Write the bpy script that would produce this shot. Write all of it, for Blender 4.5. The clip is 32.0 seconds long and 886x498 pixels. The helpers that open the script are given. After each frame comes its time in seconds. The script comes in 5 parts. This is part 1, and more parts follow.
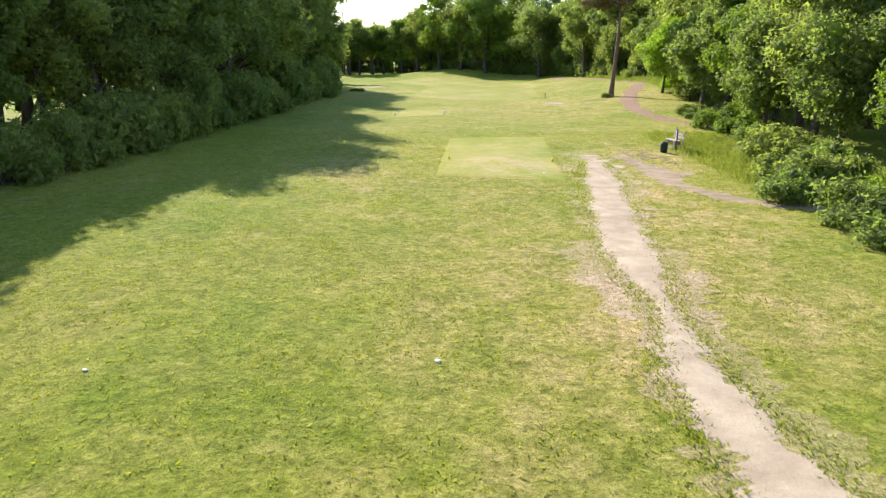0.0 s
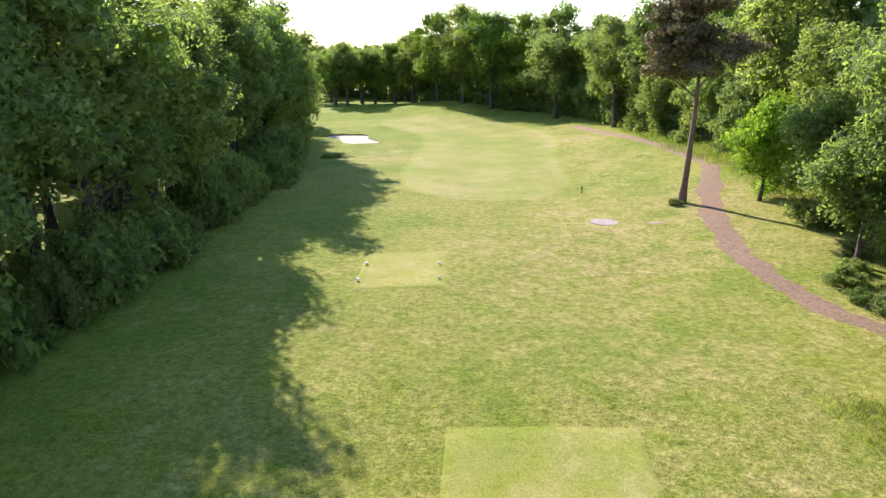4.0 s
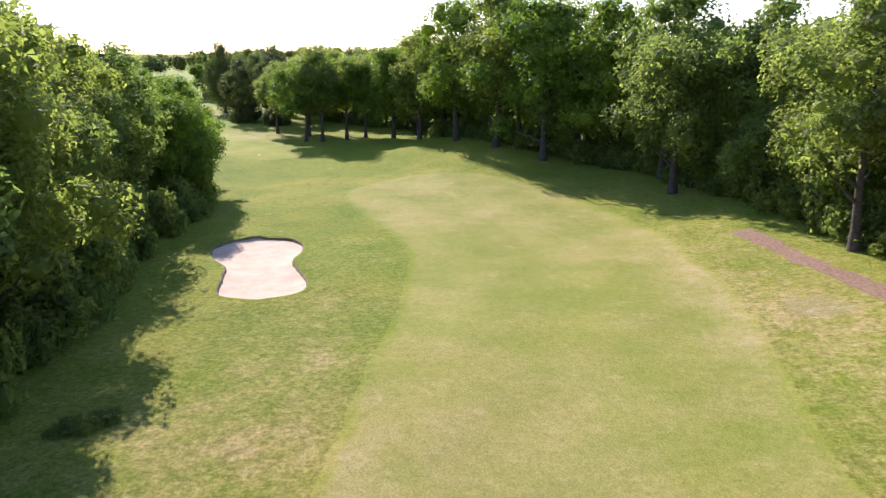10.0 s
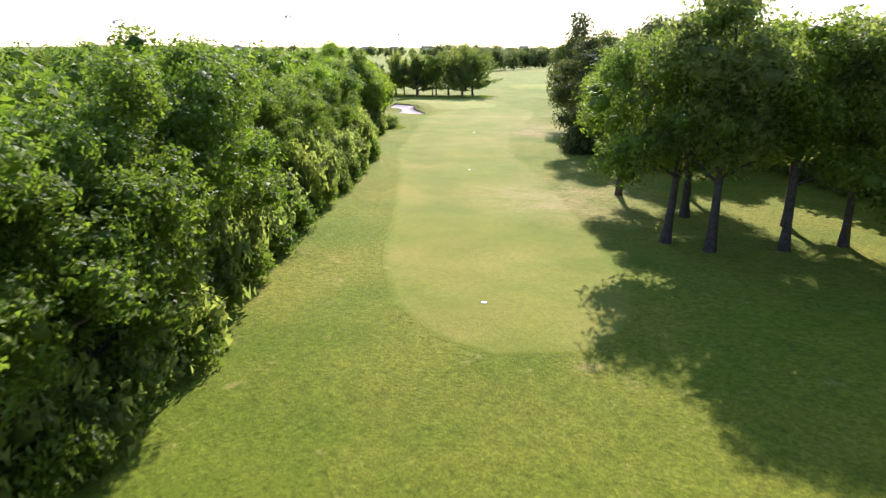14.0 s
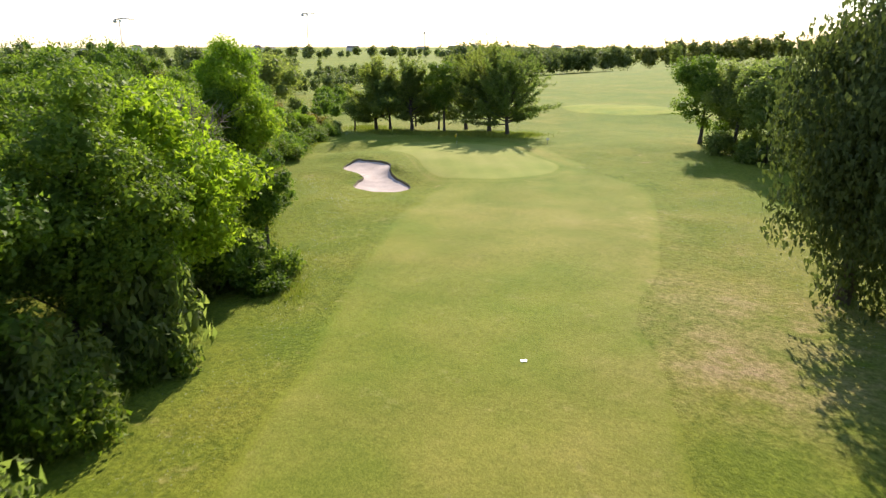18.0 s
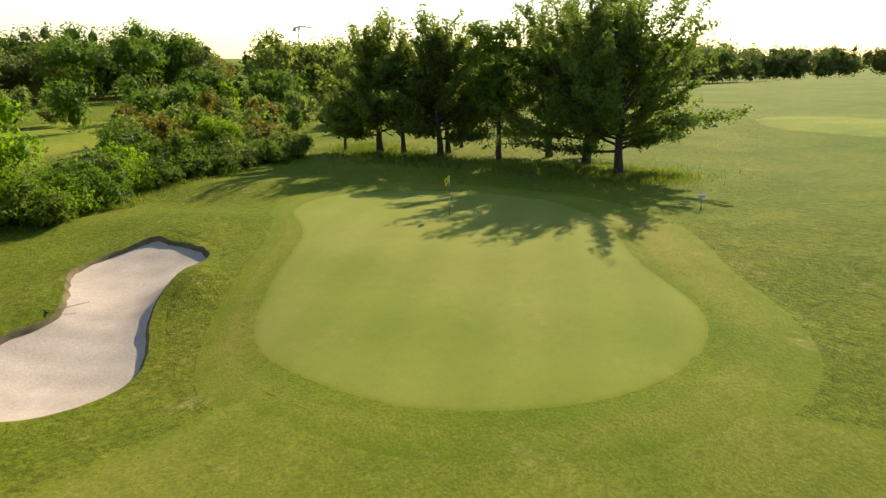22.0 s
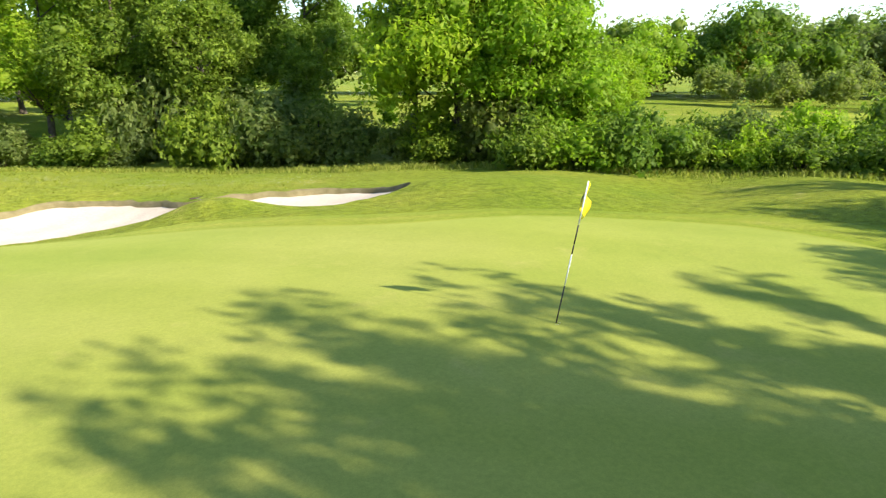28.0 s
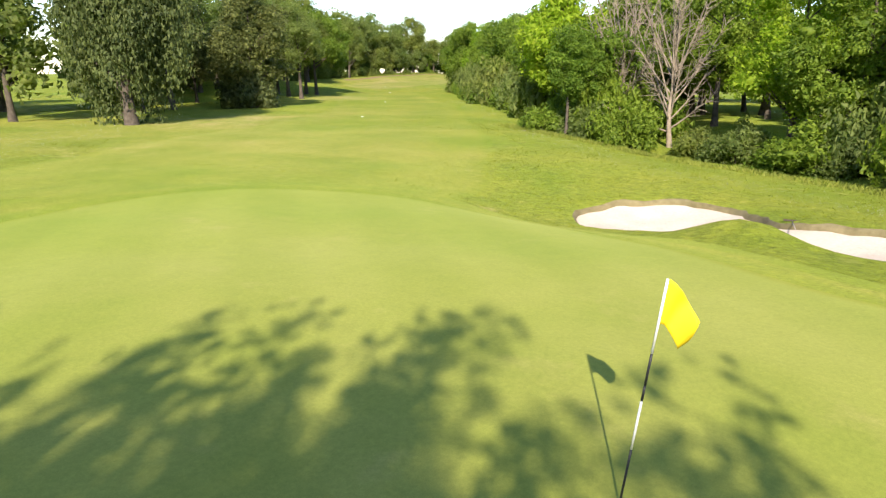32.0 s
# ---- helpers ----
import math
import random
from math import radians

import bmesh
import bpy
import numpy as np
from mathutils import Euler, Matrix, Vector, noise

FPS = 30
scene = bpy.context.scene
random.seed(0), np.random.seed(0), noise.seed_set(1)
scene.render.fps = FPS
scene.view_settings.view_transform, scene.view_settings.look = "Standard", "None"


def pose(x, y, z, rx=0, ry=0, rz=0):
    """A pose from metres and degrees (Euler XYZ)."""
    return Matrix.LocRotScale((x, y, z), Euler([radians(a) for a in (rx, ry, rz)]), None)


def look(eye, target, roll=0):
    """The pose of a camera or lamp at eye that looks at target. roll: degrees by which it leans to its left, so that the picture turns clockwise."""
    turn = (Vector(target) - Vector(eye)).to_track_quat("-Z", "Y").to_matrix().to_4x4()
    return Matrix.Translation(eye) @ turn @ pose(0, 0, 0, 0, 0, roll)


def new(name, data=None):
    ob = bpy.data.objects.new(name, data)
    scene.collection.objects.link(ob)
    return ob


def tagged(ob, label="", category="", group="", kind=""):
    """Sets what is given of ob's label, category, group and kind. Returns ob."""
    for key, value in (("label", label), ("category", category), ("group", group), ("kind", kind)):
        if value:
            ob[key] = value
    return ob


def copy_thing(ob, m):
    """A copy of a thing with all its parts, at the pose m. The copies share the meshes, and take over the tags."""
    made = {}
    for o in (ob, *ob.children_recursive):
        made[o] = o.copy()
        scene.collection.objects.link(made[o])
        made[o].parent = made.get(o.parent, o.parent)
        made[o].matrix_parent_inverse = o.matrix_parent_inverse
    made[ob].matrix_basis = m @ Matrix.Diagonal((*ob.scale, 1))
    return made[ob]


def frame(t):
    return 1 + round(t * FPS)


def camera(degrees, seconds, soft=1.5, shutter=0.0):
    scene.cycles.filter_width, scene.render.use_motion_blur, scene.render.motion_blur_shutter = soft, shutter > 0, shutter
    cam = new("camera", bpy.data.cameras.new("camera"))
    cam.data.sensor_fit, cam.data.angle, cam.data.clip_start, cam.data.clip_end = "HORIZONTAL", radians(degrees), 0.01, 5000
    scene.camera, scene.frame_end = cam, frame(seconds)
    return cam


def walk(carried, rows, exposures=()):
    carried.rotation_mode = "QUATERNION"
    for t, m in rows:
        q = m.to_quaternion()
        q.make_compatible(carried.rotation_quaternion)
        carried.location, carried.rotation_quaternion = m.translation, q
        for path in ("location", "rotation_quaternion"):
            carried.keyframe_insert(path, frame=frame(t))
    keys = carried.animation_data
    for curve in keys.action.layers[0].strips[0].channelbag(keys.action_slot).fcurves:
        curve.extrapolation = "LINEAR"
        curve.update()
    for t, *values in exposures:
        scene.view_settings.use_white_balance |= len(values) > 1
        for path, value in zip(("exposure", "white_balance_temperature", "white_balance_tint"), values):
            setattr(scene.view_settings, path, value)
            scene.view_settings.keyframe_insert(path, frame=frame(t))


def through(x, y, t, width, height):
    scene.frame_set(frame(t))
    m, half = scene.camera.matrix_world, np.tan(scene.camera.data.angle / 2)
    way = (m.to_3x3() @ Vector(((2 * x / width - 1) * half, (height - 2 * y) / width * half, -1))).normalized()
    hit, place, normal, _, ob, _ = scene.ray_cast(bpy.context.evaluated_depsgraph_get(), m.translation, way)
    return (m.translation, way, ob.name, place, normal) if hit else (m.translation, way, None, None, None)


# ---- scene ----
cam = camera(65.3, 32.0, 1.3, 0.12)
PATH = [
    (0, (3.45, 0.65, 9.15), (3.28, 19.84, 3.53), 0.06),
    (0.5, (3.41, 4.09, 9.78), (3.24, 23.29, 4.17), 0.01),
    (1, (3.43, 7.69, 10.77), (3.24, 26.88, 5.16), 0.09),
    (1.5, (3.47, 11.57, 11.81), (3.27, 30.77, 6.22), 0.07),
    (2, (3.54, 15.58, 12.86), (3.35, 34.79, 7.30), -0.02),
    (2.5, (3.65, 19.75, 13.93), (3.43, 38.96, 8.37), -0.16),
    (3, (3.65, 23.95, 14.69), (3.45, 43.17, 9.14), -0.16),
    (3.5, (3.62, 28.25, 15.68), (3.41, 47.46, 10.09), -0.21),
    (5.5, (3.93, 45.84, 18.42), (3.70, 65.05, 12.86), -0.10),
    (6, (3.86, 50.39, 19.01), (3.64, 69.59, 13.41), -0.01),
    (6.5, (3.89, 55.25, 19.42), (3.68, 74.45, 13.81), 0.08),
    (7, (3.70, 59.97, 19.91), (3.52, 79.16, 14.27), 0.07),
    (7.5, (3.79, 65.18, 20.01), (3.59, 84.37, 14.38), -0.00),
    (8, (3.27, 70.98, 19.91), (3.18, 90.18, 14.31), 0.00),
    (8.5, (3.27, 78.05, 19.70), (3.20, 97.26, 14.13), -0.00),
    (9, (3.03, 86.27, 19.27), (3.04, 105.48, 13.71), 0.14),
    (9.5, (3.63, 95.22, 19.23), (3.49, 114.43, 13.65), -0.05),
    (10, (3.88, 106.44, 17.70), (2.94, 125.64, 12.17), -0.01),
    (10.5, (4.33, 116.55, 17.16), (1.88, 135.60, 11.59), 0.03),
    (11, (3.98, 128.00, 16.29), (-0.17, 146.75, 10.72), 0.03),
    (11.5, (3.34, 139.20, 16.11), (-2.62, 157.42, 10.42), -0.09),
    (12, (1.77, 151.30, 15.69), (-5.87, 168.86, 9.94), 0.01),
    (12.5, (-0.58, 162.73, 15.42), (-9.77, 179.52, 9.63), -0.06),
    (13, (-4.24, 174.29, 14.84), (-14.45, 190.50, 9.12), -0.40),
    (13.5, (-8.76, 185.02, 14.31), (-19.68, 200.79, 8.63), 0.01),
    (15.5, (-33.75, 229.28, 14.14), (-45.81, 244.19, 8.46), -0.06),
    (16, (-39.91, 237.44, 14.64), (-51.95, 252.35, 8.94), 0.13),
    (16.5, (-46.88, 246.70, 14.85), (-58.95, 261.59, 9.14), -0.01),
    (17, (-53.42, 255.30, 14.69), (-65.51, 270.19, 9.00), -0.01),
    (17.5, (-60.18, 263.72, 14.37), (-72.26, 278.62, 8.70), 0.12),
    (18, (-67.45, 272.72, 14.09), (-79.52, 287.63, 8.41), 0.04),
    (18.5, (-74.39, 281.19, 13.46), (-86.44, 296.12, 7.80), 0.01),
    (19, (-80.31, 289.02, 12.65), (-92.39, 303.94, 7.03), 0.02),
    (19.5, (-85.15, 295.97, 11.42), (-97.22, 310.91, 5.86), 0.12),
    (20, (-88.53, 302.19, 10.32), (-100.72, 317.05, 4.78), 0.11),
    (20.5, (-91.21, 308.69, 9.70), (-104.21, 322.84, 4.14), -0.04),
    (21, (-93.95, 315.60, 9.15), (-107.81, 328.91, 3.62), -0.03),
    (21.5, (-96.25, 322.53, 8.72), (-110.93, 334.97, 3.29), 0.02),
    (22, (-98.04, 328.55, 8.26), (-113.59, 339.92, 2.89), -0.01),
    (22.5, (-99.35, 333.20, 7.72), (-115.93, 343.04, 2.43), 0.18),
    (23, (-100.33, 337.55, 7.13), (-117.86, 345.61, 1.85), -0.01),
    (23.5, (-101.76, 340.22, 6.69), (-119.91, 346.65, 1.28), -0.05),
    (24, (-104.12, 343.92, 6.19), (-122.89, 348.11, 0.72), -0.26),
    (24.5, (-108.04, 346.52, 5.74), (-127.17, 348.67, 0.32), -0.39),
    (26.5, (-117.23, 355.50, 3.60), (-134.79, 347.15, -1.11), -0.13),
    (27, (-118.33, 356.91, 3.69), (-134.12, 345.65, -1.17), 0.12),
    (27.5, (-120.05, 357.94, 3.45), (-133.29, 343.74, -1.36), 0.28),
    (28, (-121.38, 358.60, 3.44), (-131.81, 342.27, -1.53), -0.05),
    (28.5, (-122.12, 359.58, 3.59), (-129.54, 341.70, -1.41), -0.01),
    (29, (-123.97, 359.28, 3.23), (-127.94, 340.30, -1.65), 0.10),
    (29.5, (-125.39, 359.32, 3.14), (-126.19, 339.92, -1.70), -0.02),
    (30, (-126.74, 359.24, 3.13), (-124.45, 339.97, -1.73), -0.33),
    (30.5, (-127.98, 358.91, 3.06), (-122.79, 340.21, -1.76), -0.32),
    (31, (-128.96, 358.43, 3.05), (-121.16, 340.65, -1.76), 0.04),
    (31.5, (-129.61, 357.70, 3.05), (-120.11, 340.78, -1.78), 0.16),
    (32, (-129.81, 356.50, 3.40), (-119.47, 340.09, -1.47), 0.00),
]
EXPOSURES = [(0, 1.28, 6150, 20), (3.5, 1.35, 5800, 24), (8, 1.1, 5800, 35), (11, 1.08, 5750, 35), (13, 1.14, 5800, 36), (16, 1.1, 5850, 32), (18, 0.78, 6300, 26), (20, 0.24, 7250, 15), (22, 0.38, 7150, 15), (24.5, 0.97, 6950, 17), (27, 1.27, 6450, 10), (30, 1.2, 6300, 15), (32, 1.08, 6300, 18)]
walk(cam, [(t, look(eye, target, roll)) for t, eye, target, roll in PATH], EXPOSURES)

# ---- light ----
SUN_TO = Vector((-math.sin(radians(28.5)), math.cos(radians(28.5)), 0.0))
SUN_EL = radians(30.3)
world = bpy.data.worlds.new("sky")
scene.world = world
world.use_nodes = True
wt = world.node_tree
sky = wt.nodes.new("ShaderNodeTexSky")
sky.sky_type, sky.sun_disc = "NISHITA", False
sky.sun_elevation, sky.sun_rotation = SUN_EL, math.atan2(SUN_TO.x, SUN_TO.y)
sky.dust_density, sky.air_density, sky.ozone_density, sky.altitude = 0.2, 1.1, 2.0, 50
bg = wt.nodes["Background"]
bg.inputs["Strength"].default_value = 0.13
wt.links.new(sky.outputs[0], bg.inputs[0])
sun = new("sun", bpy.data.lights.new("sun", "SUN"))
sun.data.energy, sun.data.angle, sun.data.color = 4.9, radians(0.55), (1.0, 0.92, 0.74)
sun.matrix_world = look(Vector((0, 0, 0)), -(SUN_TO * math.cos(SUN_EL) + Vector((0, 0, math.sin(SUN_EL)))))

# ---- materials ----


def node(nt, kind, **values):
    n = nt.nodes.new(kind)
    for key, value in values.items():
        n.inputs[key].default_value = value
    return n


def noise_node(nt, coord, scale, detail=4.0, rough=0.55):
    n = node(nt, "ShaderNodeTexNoise", Scale=scale, Detail=detail, Roughness=rough)
    nt.links.new(coord, n.inputs["Vector"])
    return n.outputs["Fac"]


def ramp(nt, fac, stops):
    r = nt.nodes.new("ShaderNodeValToRGB")
    while len(r.color_ramp.elements) < len(stops):
        r.color_ramp.elements.new(0.5)
    for e, (p, c) in zip(r.color_ramp.elements, stops):
        e.position, e.color = p, (*c, 1)
    nt.links.new(fac, r.inputs[0])
    return r.outputs[0]


def mix(nt, fac, a, b, blend="MIX"):
    m = nt.nodes.new("ShaderNodeMix")
    m.data_type, m.blend_type = "RGBA", blend
    for value, socket in ((fac, 0), (a, 6), (b, 7)):
        if isinstance(value, bpy.types.NodeSocket):
            nt.links.new(value, m.inputs[socket])
        else:
            m.inputs[socket].default_value = value if socket == 0 else (*value, 1)
    return m.outputs[2]


def material(name, rough=0.8):
    m = bpy.data.materials.new(name)
    m.use_nodes = True
    b = m.node_tree.nodes["Principled BSDF"]
    b.inputs["Roughness"].default_value = rough
    b.inputs["Specular IOR Level"].default_value = 0.25
    return m, m.node_tree, b


def bump(nt, b, height, strength, distance=0.05):
    n = node(nt, "ShaderNodeBump", Strength=strength, Distance=distance)
    nt.links.new(height, n.inputs["Height"])
    nt.links.new(n.outputs[0], b.inputs["Normal"])


def mown_lanes(nt, pos, wide):
    """Light and dark mowing lanes: along the strip where it carries its own lane, else along one bearing."""
    if wide > 4:
        lane = nt.nodes.new("ShaderNodeAttribute")
        lane.attribute_name = "lane"
        across = lane.outputs["Fac"]
    else:
        dot = nt.nodes.new("ShaderNodeVectorMath")
        dot.operation = "DOT_PRODUCT"
        nt.links.new(pos, dot.inputs[0])
        dot.inputs[1].default_value = (0.71, 0.70, 0.0)
        across = dot.outputs["Value"]
    wave = nt.nodes.new("ShaderNodeMath")
    wave.operation = "MULTIPLY_ADD"
    nt.links.new(across, wave.inputs[0])
    wave.inputs[1].default_value = math.pi / wide
    nt.links.new(noise_node(nt, pos, 0.5, 3), wave.inputs[2])
    sine = nt.nodes.new("ShaderNodeMath")
    sine.operation = "SINE"
    nt.links.new(wave.outputs[0], sine.inputs[0])
    half = nt.nodes.new("ShaderNodeMath")
    half.operation = "MULTIPLY_ADD"
    nt.links.new(sine.outputs[0], half.inputs[0])
    half.inputs[1].default_value, half.inputs[2].default_value = 0.5, 0.5
    return ramp(nt, half.outputs[0], [(0.2, (0.9, 0.93, 0.85)), (0.8, (1.08, 1.06, 1.12))])


def turf(name, lush, pale, dry, grain=6.0, dryness=0.55, relief=0.6, verge=None, mottle=0.5, grit=0.85, swing=0.75, lanes=None):
    """Mown grass; towards the piece's rim it takes the colours of the grass next to it."""
    m, nt, b = material(name, 0.9)
    b.inputs["Specular IOR Level"].default_value = 0.06
    b.inputs["Sheen Weight"].default_value, b.inputs["Sheen Roughness"].default_value = 0.16, 0.45
    b.inputs["Sheen Tint"].default_value = (0.75, 0.85, 0.22, 1)
    pos = nt.nodes.new("ShaderNodeNewGeometry").outputs["Position"]
    big, mid, fine = noise_node(nt, pos, 0.06, 3), noise_node(nt, pos, 0.55, 5, 0.65), noise_node(nt, pos, grain, 6, 0.7)
    clump = noise_node(nt, pos, 2.2, 5, 0.7)
    worn = nt.nodes.new("ShaderNodeAttribute")
    worn.attribute_name = "dry"
    thin = nt.nodes.new("ShaderNodeMath")
    thin.operation = "MULTIPLY"
    nt.links.new(worn.outputs["Fac"], thin.inputs[0])
    nt.links.new(ramp(nt, mid, [(0.3, (0.1, 0.1, 0.1)), (0.62, (1, 1, 1))]), thin.inputs[1])

    def sward(lush, pale, dry, dryness):
        c = mix(nt, ramp(nt, big, [(0.35, (0, 0, 0)), (0.65, (1, 1, 1))]), lush, pale)
        c = mix(nt, ramp(nt, mid, [(dryness, (0, 0, 0)), (dryness + 0.22, (1, 1, 1))]), c, dry)
        return mix(nt, thin.outputs[0], c, dry)

    c = sward(lush, pale, dry, dryness)
    if verge:
        rim = nt.nodes.new("ShaderNodeAttribute")
        rim.attribute_name = "edge"
        fade = nt.nodes.new("ShaderNodeMath")
        fade.operation = "ADD"
        nt.links.new(rim.outputs["Fac"], fade.inputs[0])
        nt.links.new(mix(nt, 0.35, (-0.22, -0.22, -0.22), clump, "ADD"), fade.inputs[1])
        c = mix(nt, ramp(nt, fade.outputs[0], [(0.1, (0, 0, 0)), (0.9, (1, 1, 1))]), c, sward(*verge))
    if lanes:
        c = mix(nt, lanes[1], c, mown_lanes(nt, pos, lanes[0]), "MULTIPLY")
    patch, wide = noise_node(nt, pos, 0.16, 5, 0.6), noise_node(nt, pos, 0.035, 4, 0.6)
    c = mix(nt, swing, c, ramp(nt, patch, [(0.33, (0.66, 0.84, 0.45)), (0.5, (1, 1, 1)), (0.67, (1.28, 1.14, 1.6))]), "MULTIPLY")
    c = mix(nt, swing, c, ramp(nt, wide, [(0.36, (0.8, 0.94, 0.6)), (0.64, (1.16, 1.05, 1.3))]), "MULTIPLY")
    c = mix(nt, mottle, c, ramp(nt, clump, [(0.28, (0.5, 0.56, 0.4)), (0.5, (1, 1, 1)), (0.72, (1.38, 1.3, 1.5))]), "MULTIPLY")
    c = mix(nt, grit, c, ramp(nt, fine, [(0.25, (0.4, 0.42, 0.35)), (0.75, (1.32, 1.3, 1.3))]), "MULTIPLY")
    blade = noise_node(nt, pos, grain * 4.5, 3, 0.6)
    c = mix(nt, 0.75 * grit, c, ramp(nt, blade, [(0.3, (0.55, 0.58, 0.5)), (0.7, (1.42, 1.38, 1.4))]), "MULTIPLY")
    nt.links.new(c, b.inputs["Base Color"])
    bump(nt, b, fine, relief, 0.12)
    return m


def earth(name, c1, c2, scale=1.2, rough=0.95, relief=0.4):
    m, nt, b = material(name, rough)
    pos = nt.nodes.new("ShaderNodeNewGeometry").outputs["Position"]
    a, f = noise_node(nt, pos, scale, 5), noise_node(nt, pos, scale * 14, 5, 0.7)
    c = mix(nt, ramp(nt, a, [(0.35, (0, 0, 0)), (0.68, (1, 1, 1))]), c1, c2)
    c = mix(nt, 0.5, c, ramp(nt, f, [(0.3, (0.6, 0.6, 0.6)), (0.7, (1.15, 1.15, 1.15))]), "MULTIPLY")
    nt.links.new(c, b.inputs["Base Color"])
    bump(nt, b, f, relief, 0.04)
    return m


def foliage(name, dark, light, through=0.35, rough=0.62):
    m, nt, b = material(name, rough)
    geo, info = nt.nodes.new("ShaderNodeNewGeometry"), nt.nodes.new("ShaderNodeObjectInfo")
    c = mix(nt, ramp(nt, geo.outputs["Random Per Island"], [(0.0, (0, 0, 0)), (1.0, (1, 1, 1))]), dark, light)
    big = noise_node(nt, geo.outputs["Position"], 0.35, 3)
    c = mix(nt, 0.55, c, ramp(nt, big, [(0.3, (0.55, 0.6, 0.5)), (0.7, (1.3, 1.25, 1.1))]), "MULTIPLY")
    c = mix(nt, 0.5, c, ramp(nt, info.outputs["Random"], [(0.0, (0.7, 0.85, 0.75)), (0.5, (1, 1, 1)), (1.0, (1.3, 1.15, 0.8))]), "MULTIPLY")
    nt.links.new(c, b.inputs["Base Color"])
    t = nt.nodes.new("ShaderNodeBsdfTranslucent")
    nt.links.new(mix(nt, 1.0, c, (1.35, 1.5, 0.85), "MULTIPLY"), t.inputs["Color"])
    s = node(nt, "ShaderNodeMixShader", Fac=through)
    out = nt.nodes["Material Output"]
    nt.links.new(b.outputs[0], s.inputs[1])
    nt.links.new(t.outputs[0], s.inputs[2])
    nt.links.new(s.outputs[0], out.inputs["Surface"])
    return m


def plain(name, color, rough=0.6, metal=0.0, var=0.25, scale=6.0):
    m, nt, b = material(name, rough)
    pos = nt.nodes.new("ShaderNodeTexCoord").outputs["Object"]
    f = noise_node(nt, pos, scale, 4)
    lo, hi = tuple(v * (1 - var) for v in color), tuple(min(1, v * (1 + var)) for v in color)
    nt.links.new(ramp(nt, f, [(0.3, lo), (0.7, hi)]), b.inputs["Base Color"])
    b.inputs["Metallic"].default_value = metal
    bump(nt, b, f, 0.15, 0.01)
    return m


LONG_TURF = (0.142, 0.200, 0.008), (0.205, 0.226, 0.018), (0.35, 0.285, 0.105), 0.61
SHORT_TURF = (0.20, 0.228, 0.020), (0.245, 0.242, 0.034), (0.30, 0.258, 0.065), 0.58
ROUGH = turf("rough_grass", *LONG_TURF[:3], 5.0, LONG_TURF[3], 1.0, None, 0.95, 1.0)
LUSH_FAIRWAY = turf("lush_fairway_grass", (0.190, 0.220, 0.018), (0.228, 0.236, 0.034), (0.31, 0.28, 0.09), 9.0, 0.62, 0.4, LONG_TURF, 0.4, 0.85, 0.7, (5.2, 0.5))
FAIRWAY = turf("fairway_grass", (0.210, 0.218, 0.034), (0.252, 0.240, 0.062), (0.34, 0.288, 0.125), 9.0, 0.61, 0.4, LONG_TURF, 0.35, 0.8, 0.65, (5.2, 0.55))
GREEN = turf("green_grass", (0.232, 0.262, 0.040), (0.262, 0.276, 0.055), (0.285, 0.276, 0.068), 14.0, 0.6, 0.05, SHORT_TURF, 0.16, 0.32, 0.4, (1.5, 0.45))
FRINGE = turf("fringe_grass", (0.165, 0.215, 0.012), (0.20, 0.225, 0.02), (0.25, 0.24, 0.05), 10.0, 0.62, 0.4, SHORT_TURF, 0.35)
APRON = turf("apron_grass", *SHORT_TURF[:3], 10.0, SHORT_TURF[3], 0.3, LONG_TURF, 0.3)
TEE = turf("tee_grass", (0.215, 0.235, 0.022), (0.25, 0.245, 0.04), (0.33, 0.285, 0.12), 10.0, 0.6, 0.2, LONG_TURF, 0.3)
STRAW = turf("dry_grass", (0.25, 0.22, 0.07), (0.30, 0.25, 0.10), (0.38, 0.31, 0.17), 7.0, 0.5, 0.8)
LAWN = turf("far_lawn", (0.225, 0.27, 0.015), (0.265, 0.28, 0.025), (0.30, 0.27, 0.06), 3.0, 0.6, 0.4)
SAND = earth("bunker_sand", (0.56, 0.455, 0.35), (0.67, 0.555, 0.435), 0.7, 0.95, 0.45)
WARM_SAND = earth("warm_bunker_sand", (0.50, 0.385, 0.25), (0.60, 0.47, 0.315), 0.7, 0.95, 0.45)
BARE = earth("bare_sandy_earth", (0.32, 0.25, 0.165), (0.46, 0.37, 0.25), 1.2)
CHIP = earth("wood_chip_path", (0.19, 0.118, 0.068), (0.34, 0.225, 0.135), 5.0, 0.95, 1.0)
EARTH = earth("reddish_earth", (0.24, 0.18, 0.10), (0.36, 0.275, 0.18), 1.3, 0.95, 0.7)
SOIL = earth("bunker_lip_soil", (0.15, 0.125, 0.055), (0.25, 0.205, 0.105), 2.5, 0.95, 0.8)
BARK = earth("bark", (0.07, 0.055, 0.04), (0.13, 0.105, 0.08), 3.0, 0.9, 0.8)
PINE_BARK = earth("pine_bark", (0.16, 0.10, 0.07), (0.24, 0.15, 0.105), 2.5, 0.9, 0.8)
DEAD_WOOD = earth("dead_wood", (0.21, 0.17, 0.12), (0.32, 0.26, 0.19), 3.0, 0.9, 0.4)
LEAF_DARK = foliage("oak_leaves", (0.13, 0.172, 0.046), (0.265, 0.305, 0.092), 0.62)
LEAF_CHERRY = foliage("cherry_leaves", (0.125, 0.165, 0.036), (0.26, 0.30, 0.08), 0.62)
LEAF_MID = foliage("ash_leaves", (0.09, 0.152, 0.012), (0.205, 0.28, 0.035), 0.48)
